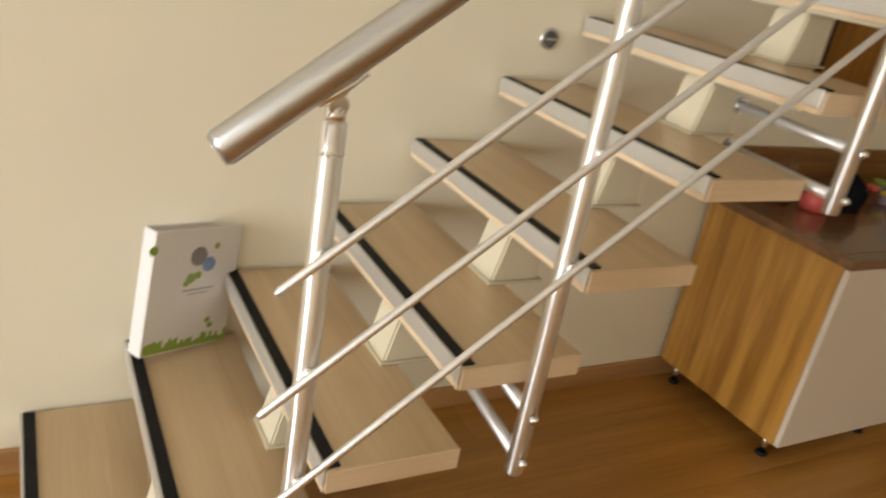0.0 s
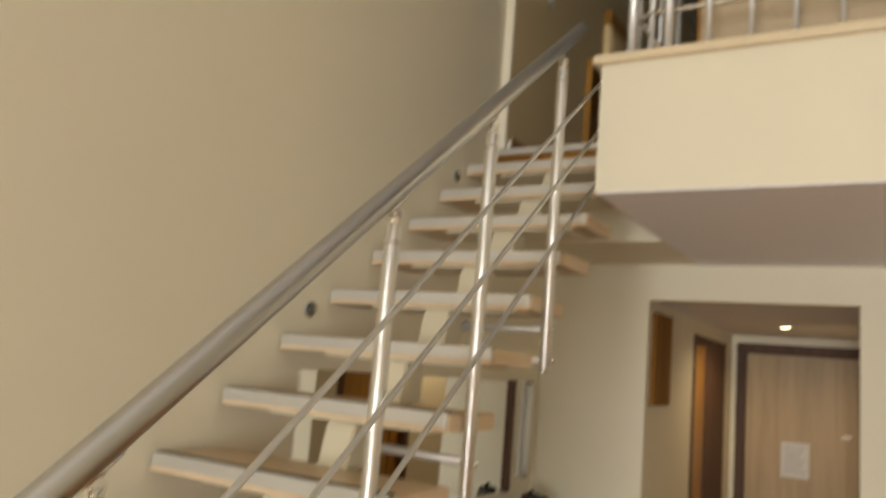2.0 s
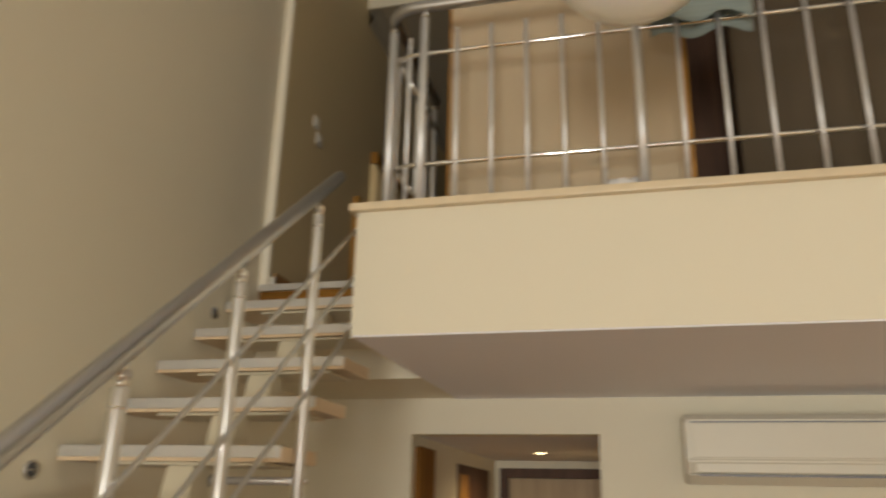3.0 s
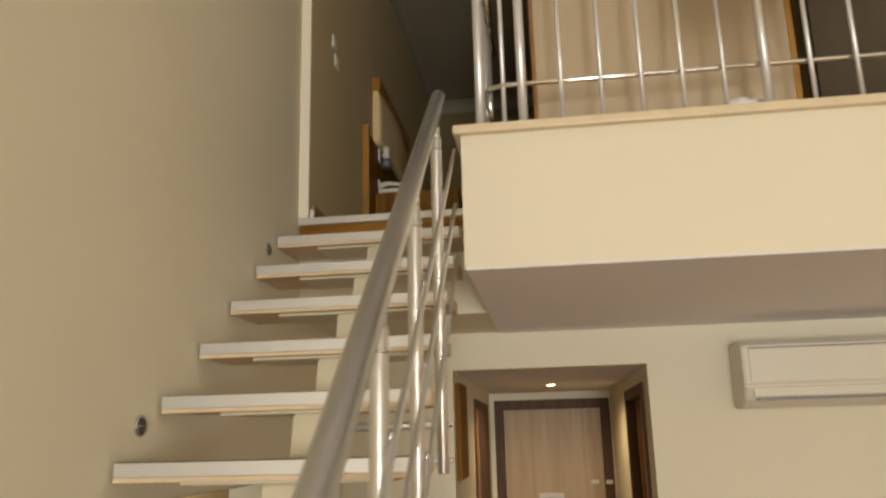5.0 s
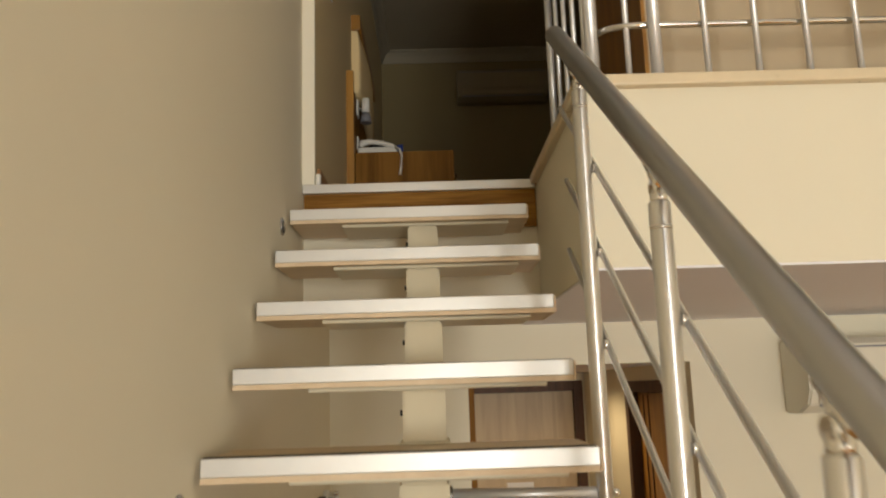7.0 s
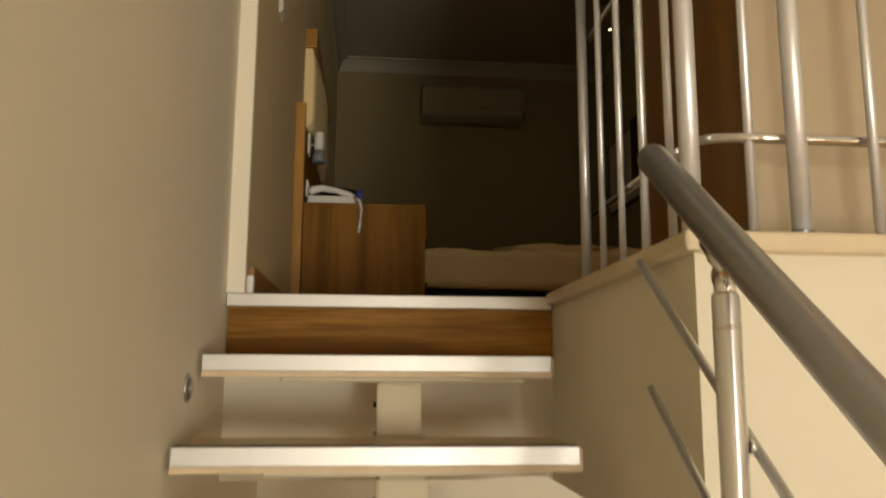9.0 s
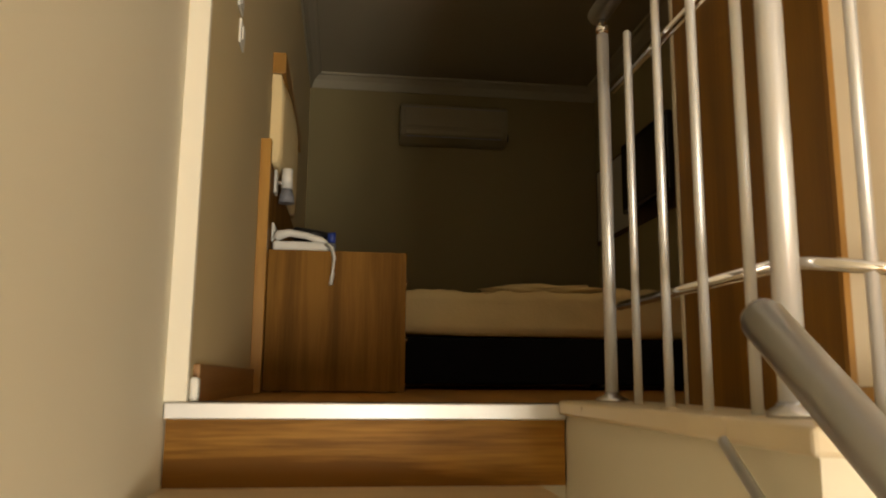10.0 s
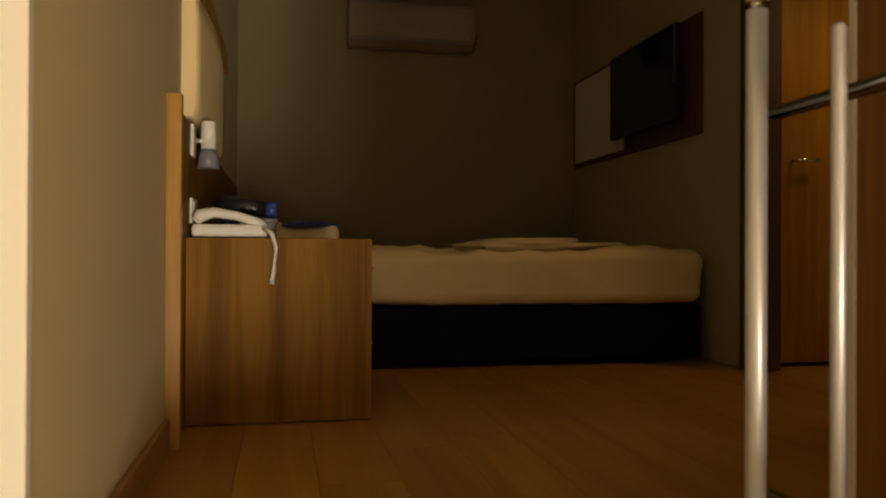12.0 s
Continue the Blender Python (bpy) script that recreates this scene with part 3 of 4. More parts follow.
part("side_panel", B(0.018, 4.76, 0.001, EX, 4.78, EZ - 0.026), ZEBRA, chest)
part("cabinet_top", B(0.018, EY0 - 0.003, EZ - 0.025, EX + 0.012, 4.785, EZ, bev=0.002), DESKTOP, chest)
part("back_panel", B(0.019, EY0 + 0.021, 0.05, 0.03, 4.759, EZ - 0.027), ZEBRA, chest)
part("shelf", B(0.031, EY0 + 0.021, 0.40, EX - 0.03, 4.759, 0.42), ZEBRA, chest)
for k in range(3):
    z = 0.43 + k * 0.148
    d = part("drawer", B(EX - 0.022, EY0 + 0.022, z, EX - 0.002, 4.757, z + 0.142, bev=0.002), PANELC, chest, "cream drawer front")
    part("handle", tube(bmesh.new(), [(EX - 0.001, 4.45, z + 0.105), (EX + 0.02, 4.455, z + 0.105), (EX + 0.02, 4.6, z + 0.105), (EX - 0.001, 4.605, z + 0.105)], 0.005, 8), CHROME, d, "chrome bar handle")

# mirror and wall lamp
mi = thing("wall_mirror", (0, 3.6, 1.12), "wide wall mirror in a thin brown frame above the desk", "mirror")
part("mirror_glass", B(0.008, 2.71, 1.12, 0.012, 4.42, 1.69), mir, mi)
part("backing", B(0.001, 2.712, 1.122, 0.0078, 4.418, 1.688), PANELC, mi)
part("frame_side", B(0.001, 4.426, 1.115, 0.03, 4.47, 1.695, bev=0.002), BROWN, mi, "dark brown side frame")
lamp = thing("wall_lamp", (0.04, 4.62, 1.2), "slim white tube lamp beside the mirror", "wall lamp")
part("base", B(0.001, 4.585, 1.18, 0.02, 4.645, 1.70, bev=0.004), PLASTW, lamp)
part("tube", tube(bmesh.new(), [(0.045, 4.615, 1.20), (0.045, 4.615, 1.68)], 0.02, 16), OPAL, lamp)
for z in (1.19, 1.69):
    part("end_cap", tube(bmesh.new(), [(0.045, 4.615, z - 0.012), (0.045, 4.615, z + 0.009)], 0.022, 16), CHROME, lamp)


def bottle(name, at, h, r, body, cap, label, neck=0.35):
    t = thing(name, at, label, "bottle", "toiletries on the desk")
    hb = h * 0.74
    part("body", lathe(bmesh.new(), [(r * 0.92, 0.0), (r, 0.006), (r, hb * 0.82), (r * 0.85, hb * 0.93), (r * neck, hb), (r * neck, hb + 0.004)], at, 16), body, t)
    part("cap", lathe(bmesh.new(), [(r * (neck + 0.2), hb + 0.005), (r * (neck + 0.2), h - 0.004), (r * (neck + 0.1), h)], at, 14), cap, t)
    return t


def tub(name, at, h, r, body, lid, label):
    t = thing(name, at, label, "jar", "toiletries on the desk")
    part("body", lathe(bmesh.new(), [(r * 0.85, 0), (r * 0.9, 0.004), (r, h * 0.7), (r, h * 0.75)], at, 16), body, t)
    part("lid", lathe(bmesh.new(), [(r * 1.05, h * 0.755), (r * 1.05, h * 0.96), (r * 0.9, h)], at, 16), lid, t)
    return t


DZT = CZ + 0.0305
C = COL
bottle("lotion_bottle", (0.10, 3.78, DZT), 0.19, 0.030, PLASTW, C["yellow_plastic"], "white lotion bottle with a yellow cap on the desk")
bottle("sunscreen_bottle", (0.15, 3.86, DZT), 0.17, 0.034, PLASTW, C["orange_plastic"], "white bottle with an orange cap on the desk")
bottle("spray_bottle", (0.12, 4.17, DZT), 0.21, 0.028, PLASTW, PLASTW, "tall white spray bottle on the desk", 0.3)
bottle("deodorant_can", (0.13, 3.46, DZT), 0.17, 0.022, PLASTW, C["pale_blue_plastic"], "white can with a pale blue cap on the desk", 0.7)
bottle("shampoo_bottle", (0.09, 3.70, DZT), 0.13, 0.026, C["teal_plastic"], C["teal_plastic"], "teal bottle on the desk", 0.6)
tub("cream_jar", (0.13, 3.99, DZT), 0.10, 0.036, C["coral_plastic"], PLASTW, "round jar with a white lid on the desk")
tub("red_mug", (0.20, 3.66, DZT), 0.092, 0.038, C["red_plastic"], C["red_plastic"], "red plastic cup with lid on the desk")
tub("green_toy_cup", (0.17, 3.55, DZT), 0.055, 0.034, C["green_plastic"], C["green_plastic"], "lime green toy cup on the desk")
tub("orange_tub", (0.27, 3.74, DZT), 0.055, 0.038, C["orange_plastic"], C["orange_plastic"], "small orange tub on the desk")
tub("dark_jar", (0.10, 3.36, DZT), 0.07, 0.026, C["grey_plastic"], C["green_plastic"], "dark jar with a green lid on the desk")
tub("brown_jar", (0.14, 3.25, DZT), 0.065, 0.026, C["brown_plastic"], C["coral_plastic"], "brown jar with a coral lid on the desk")
tub("yellow_toy", (0.30, 3.42, DZT), 0.03, 0.028, C["yellow_plastic"], C["yellow_plastic"], "small yellow toy lid on the desk")
tub("pink_toy", (0.25, 3.58, DZT), 0.036, 0.028, C["pink_plastic"], C["pink_plastic"], "small pink toy pot on the desk")
tub("rose_jar", (0.22, 3.38, DZT), 0.05, 0.026, C["rose_cloth"], PLASTW, "rose jar with a white lid on the desk")
tub("small_pink_lid", (0.34, 3.55, DZT), 0.03, 0.024, C["coral_plastic"], C["pink_plastic"], "small pink lid on the desk")
tub("lilac_jar", (0.17, 3.31, DZT), 0.045, 0.025, C["lilac_cloth"], C["yellow_plastic"], "lilac pot with a yellow lid on the desk")


def lump(name, at, size, mat, label, category, seed, rough=0.25, group=""):
    """A soft crumpled heap."""
    bm = bmesh.new()
    bmesh.ops.create_icosphere(bm, subdivisions=3, radius=1.0)
    for v in bm.verts:
        k = 1 + rough * noise.noise(v.co * 2.2 + Vector((seed, 0, 0))) + rough * 0.5 * noise.noise(v.co * 5 + Vector((seed, 9, 0)))
        p = v.co * k
        v.co = Vector((at[0] + p.x * size[0], at[1] + p.y * size[1], at[2] + max(0.0, (p.z + 0.55) / 1.55) * size[2]))
    for f in bm.faces:
        f.smooth = True
    return solid(name, bm, mat, label, category, group)


lump("pink_cloth", (0.33, 3.27, DZT), (0.045, 0.06, 0.035), C["rose_cloth"], "crumpled pink cloth on the desk", "cloth", 1, 0.7)
lump("pink_soft_toy", (0.31, 3.385, DZT), (0.028, 0.034, 0.04), C["rose_cloth"], "small pink soft toy on the desk", "toy", 17, 0.5)
tub("pale_pink_pot", (0.365, 3.37, DZT), 0.035, 0.022, C["pale_pink_plastic"], C["pale_pink_plastic"], "pale pink pot on the desk")
tub("magenta_pot", (0.30, 3.19, DZT), 0.035, 0.02, C["pink_plastic"], C["pale_pink_plastic"], "magenta pot with a pale pink lid on the desk")
lump("black_bag", (0.30, 4.13, DZT), (0.11, 0.15, 0.07), DARKCL, "crumpled black bag on the desk", "bag", 4, 0.4)
tb = thing("cream_tube", (0.30, 3.93, DZT), "white cosmetic tube with a green cap lying on the desk", "tube")
part("body", tube(bmesh.new(), [(0.26, 3.83, DZT + 0.024), (0.27, 3.85, DZT + 0.024), (0.325, 3.98, DZT + 0.016), (0.335, 4.0, DZT + 0.012)], [0.018, 0.024, 0.016, 0.010], 14), PAPER, tb)
part("cap", tube(bmesh.new(), [(0.248, 3.80, DZT + 0.022), (0.2595, 3.829, DZT + 0.022)], 0.019, 14), C["leaf_green_print"], tb)
lump("coral_ball", (0.20, 2.87, DZT), (0.05, 0.05, 0.09), C["coral_plastic"], "coral plastic ball on the desk", "ball", 2, 0.0)
lump("dark_handbag", (0.20, 3.02, DZT), (0.06, 0.075, 0.125), DARKCL, "dark handbag standing on the desk", "bag", 7, 0.2)
lump("toy_figure", (0.12, 2.78, DZT), (0.03, 0.05, 0.15), C["brown_plastic"], "small brown toy on the desk", "toy", 12, 0.4)
brush = thing("hair_brush", (0.44, 3.13, DZT), "black hair brush lying on the desk", "brush")
part("brush_head", B(0.405, 3.10, DZT, 0.455, 3.23, DZT + 0.025, bev=0.008), BLACK, brush)
part("handle", tube(bmesh.new(), [(0.43, 3.10, DZT + 0.012), (0.445, 2.98, DZT + 0.012)], [0.011, 0.009], 10), BLACK, brush)

# kettle tray on the drawer cabinet
solid("tray", lathe(bmesh.new(), [(0.15, 0.0), (0.17, 0.012), (0.165, 0.012), (0.148, 0.004)], (0.2, 4.52, EZ + 0.001), 28), PLASTK, "round black tray on the cabinet", "tray")
kt = thing("kettle", (0.14, 4.50, EZ + 0.006), "steel electric kettle with black handle on a tray", "kettle")
part("base", lathe(bmesh.new(), [(0.068, 0.0), (0.068, 0.018), (0.06, 0.022)], (0.14, 4.5, EZ + 0.006)), PLASTK, kt)
part("body", lathe(bmesh.new(), [(0.062, 0.023), (0.063, 0.05), (0.055, 0.16), (0.05, 0.19), (0.046, 0.195)], (0.14, 4.5, EZ + 0.006), 24), DARKST, kt, "dark polished steel body")
part("lid", lathe(bmesh.new(), [(0.05, 0.196), (0.044, 0.21), (0.012, 0.216), (0.012, 0.232)], (0.14, 4.5, EZ + 0.006)), PLASTK, kt)
part("handle", tube(bmesh.new(), [(0.17, 4.545, EZ + 0.2), (0.19, 4.575, EZ + 0.195), (0.20, 4.59, EZ + 0.15), (0.195, 4.58, EZ + 0.09), (0.18, 4.56, EZ + 0.06)], 0.011, 10), PLASTK, kt)
for x, y in ((0.25, 4.47), (0.29, 4.56), (0.36, 4.50)):
    cu = thing("cup", (x, y, EZ + 0.006), "white cup on the black tray", "cup", "cups on the tray")
    part("body", lathe(bmesh.new(), [(0.024, 0), (0.034, 0.02), (0.04, 0.085), (0.037, 0.085), (0.03, 0.02)], (x, y, EZ + 0.006)), PLASTW, cu)
    part("handle", tube(bmesh.new(), [(x + 0.037, y, EZ + 0.075), (x + 0.06, y, EZ + 0.07), (x + 0.06, y, EZ + 0.04), (x + 0.035, y, EZ + 0.032)], 0.005, 8), PLASTW, cu)
lump("plastic_bag", (0.50, 4.55, EZ), (0.07, 0.12, 0.06), C["lilac_cloth"], "crumpled clear plastic bag on the cabinet", "bag", 9, 0.45)
lump("tea_sachets", (0.42, 4.42, EZ), (0.06, 0.07, 0.03), C["grey_print"], "heap of small sachets on the cabinet", "sachets", 10, 0.5)

# waste bin
bn = thing("waste_bin", (0.545, 3.87, 0), "black and steel pedal waste bin under the desk", "waste bin")
part("body", lathe(bmesh.new(), [(0.09, 0.012), (0.095, 0.02), (0.095, 0.27), (0.09, 0.275)], (0.545, 3.87, 0), 28), DARKST, bn, "dark polished steel body")
part("base", lathe(bmesh.new(), [(0.098, 0.0), (0.098, 0.0118)], (0.545, 3.87, 0), 28), PLASTK, bn)
part("lid", lathe(bmesh.new(), [(0.097, 0.2755), (0.097, 0.295), (0.07, 0.312), (0.01, 0.318)], (0.545, 3.87, 0), 28), PLASTK, bn, "black domed lid")
part("pedal", B(0.6445, 3.85, 0.004, 0.68, 3.89, 0.011, bev=0.002), PLASTK, bn)

# folder leaning on the wall
fo = thing("box_folder", (0.04, 0.82, 2 * R), "white box folder with green leaf print on a step", "folder")
tilt = Matrix.Translation((0.062, 0.80, 2 * R + 0.012)) @ Matrix.Rotation(radians(27), 4, "Z") @ Matrix.Rotation(radians(-1.5), 4, "Y") @ Matrix.Rotation(radians(-8.5), 4, "X")


def tilted(bm):
    bmesh.ops.transform(bm, matrix=tilt, verts=bm.verts)
    return bm


part("cover", tilted(B(0.04, -0.105, 0.002, 0.046, 0.145, 0.315, bev=0.001)), PAPER, fo)
part("back_cover", tilted(B(0.0, -0.105, 0.002, 0.006, 0.145, 0.315, bev=0.001)), PAPER, fo)
part("spine", tilted(B(0.0062, -0.105, 0.002, 0.0398, -0.099, 0.315)), PAPER, fo)
part("pages", tilted(B(0.0064, -0.098, 0.004, 0.0396, 0.138, 0.305)), PANELC, fo)
rng = random.Random(5)
for k in range(28):
    y = -0.10 + k * 0.0087
    h = 0.012 + 0.022 * rng.random()
    part("leaf_print", tilted(B(0.0463, y, 0.006, 0.0469, y + 0.0082, 0.006 + h)), C["leaf_green_print"], fo)


def disc(y, z, r, m):
    bm = tube(bmesh.new(), [(0.0462, y, z), (0.047, y, z)], r, 18)
    part("printed_spot", tilted(bm), m, fo)


for y, z, r, m in ((0.035, 0.245, 0.024, "grey_print"), (0.068, 0.222, 0.019, "blue_print"), (0.02, 0.19, 0.013, "leaf_green_print"), (0.04, 0.196, 0.010, "leaf_green_print"), (0.085, 0.268, 0.008, "leaf_green_print"), (0.008, 0.178, 0.008, "leaf_green_print"), (0.09, 0.07, 0.008, "leaf_green_print"), (0.1, 0.055, 0.008, "leaf_green_print"), (-0.095, 0.27, 0.012, "leaf_green_print")):
    disc(y - 0.012, z, r, C[m])
part("text_line", tilted(B(0.0463, -0.01, 0.158, 0.0468, 0.08, 0.161)), C["grey_print"], fo)
part("text_line", tilted(B(0.0463, 0.005, 0.148, 0.0468, 0.065, 0.150)), C["grey_print"], fo)

# ---------- lower room fittings ----------


def air_conditioner(x0, x1, y, z0, z1, depth, label, shell):
    """A wall unit with its back on a wall at y, facing down the y axis."""
    t = thing("air_conditioner", ((x0 + x1) / 2, y, z0), label, "air conditioner")
    h = z1 - z0
    bm = bmesh.new()
    prof = [(0.001, 0.0), (0.001, h), (depth * 0.82, h), (depth, h * 0.9), (depth, h * 0.32), (depth * 0.86, h * 0.12), (depth * 0.5, 0.0)]
    a, b = ([bm.verts.new((x, y - d, z0 + q)) for d, q in prof] for x in (x0, x1))
    for k in range(len(prof)):
        bm.faces.new((a[k], a[(k + 1) % len(prof)], b[(k + 1) % len(prof)], b[k]))
    bm.faces.new(a)
    bm.faces.new(b[::-1])
    bmesh.ops.bevel(bm, geom=list(bm.edges), offset=0.008, segments=2, affect="EDGES")
    part("housing", bm, shell, t)
    part("front_panel", B(x0 + 0.03, y - depth - 0.006, z0 + h * 0.36, x1 - 0.03, y - depth + 0.002, z0 + h * 0.86, bev=0.003), shell, t)
    part("panel_gap", B(x0 + 0.03, y - depth - 0.001, z0 + h * 0.865, x1 - 0.03, y - depth + 0.004, z0 + h * 0.885), C["grey_plastic"], t)
    part("outlet_flap", B(x0 + 0.04, y - depth * 0.97, z0 + h * 0.15, x1 - 0.04, y - depth * 0.9, z0 + h * 0.28, bev=0.003), shell, t)
    part("outlet_slot", B(x0 + 0.05, y - depth * 0.9, z0 + h * 0.1, x1 - 0.05, y - depth * 0.85, z0 + h * 0.13), C["grey_plastic"], t)
    part("sensor", B(x1 + 0.0005, y - 0.06, z0 + h * 0.2, x1 + 0.035, y - 0.03, z0 + h * 0.4, bev=0.004), PLASTK, t)
    return t


air_conditioner(2.062, 3.16, BACKY, 1.945, 2.265, 0.26, "white wall air conditioner below the gallery", PLASTC)
pe = thing("pendant_lamp", (1.905, 2.24, HALLZ), "white opal glass pendant lamp on a long cord", "pendant lamp")
part("globe", lathe(bmesh.new(), [(0.0, 0.0), (0.08, 0.012), (0.15, 0.05), (0.20, 0.11), (0.225, 0.19), (0.215, 0.27), (0.17, 0.35), (0.09, 0.405), (0.05, 0.41)], (1.905, 2.24, 2.962), 32), OPAL, pe)
part("holder", lathe(bmesh.new(), [(0.05, 0.411), (0.05, 0.46), (0.02, 0.49)], (1.905, 2.24, 2.962)), CHROME, pe)
part("cord", tube(bmesh.new(), [(1.905, 2.24, 3.45), (1.905, 2.24, HALLZ - 0.03)], 0.004, 8), PLASTW, pe)
part("ceiling_rose", lathe(bmesh.new(), [(0.03, -0.03), (0.06, -0.002), (0.06, -0.001)], (1.905, 2.24, HALLZ)), CHROME, pe)

# entrance recess
door = thing("entrance_door", (1.19, RY, 0), "closed pale oak entrance door in a dark brown frame", "door")
part("leaf", B(DX0 + 0.075, RY + 0.03, 0.005, DX1 - 0.075, RY + 0.07, DZ - 0.08, bev=0.003), DOORW, door)
for q in ((DX0 + 0.001, 0.0, DX0 + 0.073, DZ - 0.001), (DX1 - 0.073, 0.0, DX1 - 0.001, DZ - 0.001), (DX0 + 0.0735, DZ - 0.078, DX1 - 0.0735, DZ - 0.001)):
    part("frame", B(q[0], RY - 0.012, q[1], q[2], RY + 0.09, q[3], bev=0.003), BROWN, door, "dark brown door frame")
part("notice", B(1.01, RY + 0.024, 1.10, 1.215, RY + 0.0295, 1.37), PAPER, door, "white printed notice")
for k in range(7):
    part("print_line", B(1.035, RY + 0.0232, 1.325 - k * 0.03, 1.19 - 0.02 * (k % 3), RY + 0.0238, 1.33 - k * 0.03), C["grey_print"], door)
lk = part("lock_plate", B(1.44, RY + 0.018, 1.435, 1.505, RY + 0.0295, 1.468, bev=0.003), PLASTC, door, "pale lock plate")
part("catch", B(1.56, RY - 0.03, 1.435, 1.615, RY - 0.0125, 1.468, bev=0.003), PLASTC, door)
part("lever", tube(bmesh.new(), [(1.47, RY + 0.029, 0.97), (1.47, RY - 0.02, 0.97), (1.45, RY - 0.025, 0.97), (1.34, RY - 0.025, 0.97)], 0.009, 10), CHROME, door)
sd = thing("side_door", (RX1, 5.56, 0), "warm orange brown wooden side door in a dark frame", "door")
for y0, y1, z0, z1 in ((5.06, 5.13, 0, 2.11), (5.99, 6.06, 0, 2.11), (5.1305, 5.9895, 2.045, 2.11)):
    part("frame", B(RX1 - 0.012, y0, z0, RX1 + 0.12, y1, z1, bev=0.003), BROWN, sd, "dark brown door frame")
part("leaf", B(RX1 + 0.05, 5.135, 0.005, RX1 + 0.09, 5.985, 2.04, bev=0.002), ORANGEW, sd)
for y in (5.75, 5.85):
    part("groove", B(RX1 + 0.044, y, 0.02, RX1 + 0.0495, y + 0.012, 2.03), BROWN, sd)
part("switch_plate", B(RX1 + 0.040, 5.30, 1.70, RX1 + 0.0495, 5.36, 1.83, bev=0.004), PLASTW, sd, "white plate")
wd = thing("side_door_frame", (RX0, 5.95, 0), "dark brown frame round an open side doorway", "door frame")
for y0, y1, z0, z1 in ((5.945, 5.985, 0, 2.09), (6.36, 7.05, 0, 2.09), (5.9855, 6.3595, 2.03, 2.09)):
    part("frame", B(RX0 - 0.12, y0, z0, RX0 + 0.012, y1, z1, bev=0.003), BROWN, wd)
part("leaf", B(RX0 - 0.05, 5.987, 0.005, RX0 - 0.004, 6.358, 2.028), ORANGEW, wd)
solid("meter_box", B(RX0 + 0.001, 4.90, 1.62, RX0 + 0.03, 5.24, 2.13, bev=0.004), BEDW, "brown wooden meter box on the recess wall", "box")
dl = thing("downlight", (1.15, 6.32, RZ), "small lit recessed downlight in the recess ceiling", "ceiling light")
part("ring", lathe(bmesh.new(), [(0.045, -0.004), (0.05, -0.002), (0.05, -0.0005)], (1.15, 6.32, RZ)), PLASTW, dl)
part("bulb", lathe(bmesh.new(), [(0.0, -0.007), (0.03, -0.0065), (0.032, -0.0045)], (1.15, 6.32, RZ)), glow, dl, "glowing bulb")
bag = B(0.83, 5.86, 0.0, 1.03, 6.02, 0.36, bev=0.045, seg=4)
for v in bag.verts:
    v.co += Vector((0.02, 0.015, 0.012)) * noise.noise(v.co * 9) * min(1.0, v.co.z * 8)
sack = solid("black_rucksack", bag, DARKCL, "black bag standing on the recess floor", "bag")
part("carry_loop", tube(bmesh.new(), [(0.89, 5.94, 0.352), (0.90, 5.94, 0.39), (0.96, 5.94, 0.39), (0.97, 5.94, 0.352)], 0.007, 8), BLACK, sack)
bk = thing("toy_bucket", (0.74, 5.18, 0), "yellow toy bucket with an orange spade on the floor", "toy bucket")
part("bucket", lathe(bmesh.new(), [(0.05, 0.0), (0.055, 0.004), (0.075, 0.13), (0.08, 0.135), (0.08, 0.145), (0.071, 0.14), (0.05, 0.01)], (0.74, 5.18, 0.001)), C["yellow_plastic"], bk)
part("spade", tube(bmesh.new(), [(0.75, 5.18, 0.02), (0.80, 5.15, 0.25)], [0.012, 0.010], 8), C["orange_plastic"], bk, "orange toy spade")
lump("dark_shoes_bag", (0.74, 4.95, 0), (0.10, 0.14, 0.14), DARKCL, "dark bag of shoes on the floor by the recess", "bag", 23, 0.3)

# ---------- gallery ----------
wr = thing("wardrobe", (1.62, 3.75, UP), "tall wardrobe with cream front and dark brown side", "wardrobe")
WX0, WX1, WY0, WY1, WZ = 1.14, 2.12, 3.455, 4.02, ROOMZ - 0.02
part("side_panel", B(WX0, WY0 + 0.01, UP + 0.001, WX0 + 0.0205, WY1, WZ), DARKWOOD, wr, "dark brown veneer side")
part("side_panel", B(WX1 - 0.022, WY0 + 0.02, UP + 0.001, WX1, WY1, WZ), DARKWOOD, wr, "dark brown veneer side")
part("back_panel", B(WX0 + 0.0225, WY1 - 0.012, UP + 0.001, WX1 - 0.0225, WY1, WZ), DARKWOOD, wr)
part("top_panel", B(WX0 + 0.0225, WY0 + 0.02, WZ - 0.022, WX1 - 0.0225, WY1 - 0.0125, WZ - 0.001), DARKWOOD, wr)
part("front_panel", B(WX0 + 0.0115, WY0, UP + 0.05, WX1 - 0.021, WY0 + 0.0195, WZ, bev=0.002), TANP, wr, "plain tan cream front panel")
part("front_edge", B(WX0, WY0 - 0.002, UP + 0.001, WX0 + 0.011, WY0 + 0.0095, WZ), ORANGEW, wr, "orange wood edge")
part("front_edge", B(WX1 - 0.0205, WY0 - 0.002, UP + 0.001, WX1, WY0 + 0.0195, WZ), ORANGEW, wr, "orange wood edge")
part("back_edge", B(WX0 - 0.004, WY1 + 0.0005, UP + 0.001, WX0 + 0.014, WY1 + 0.012, WZ), PANELC, wr, "pale back edge strip")
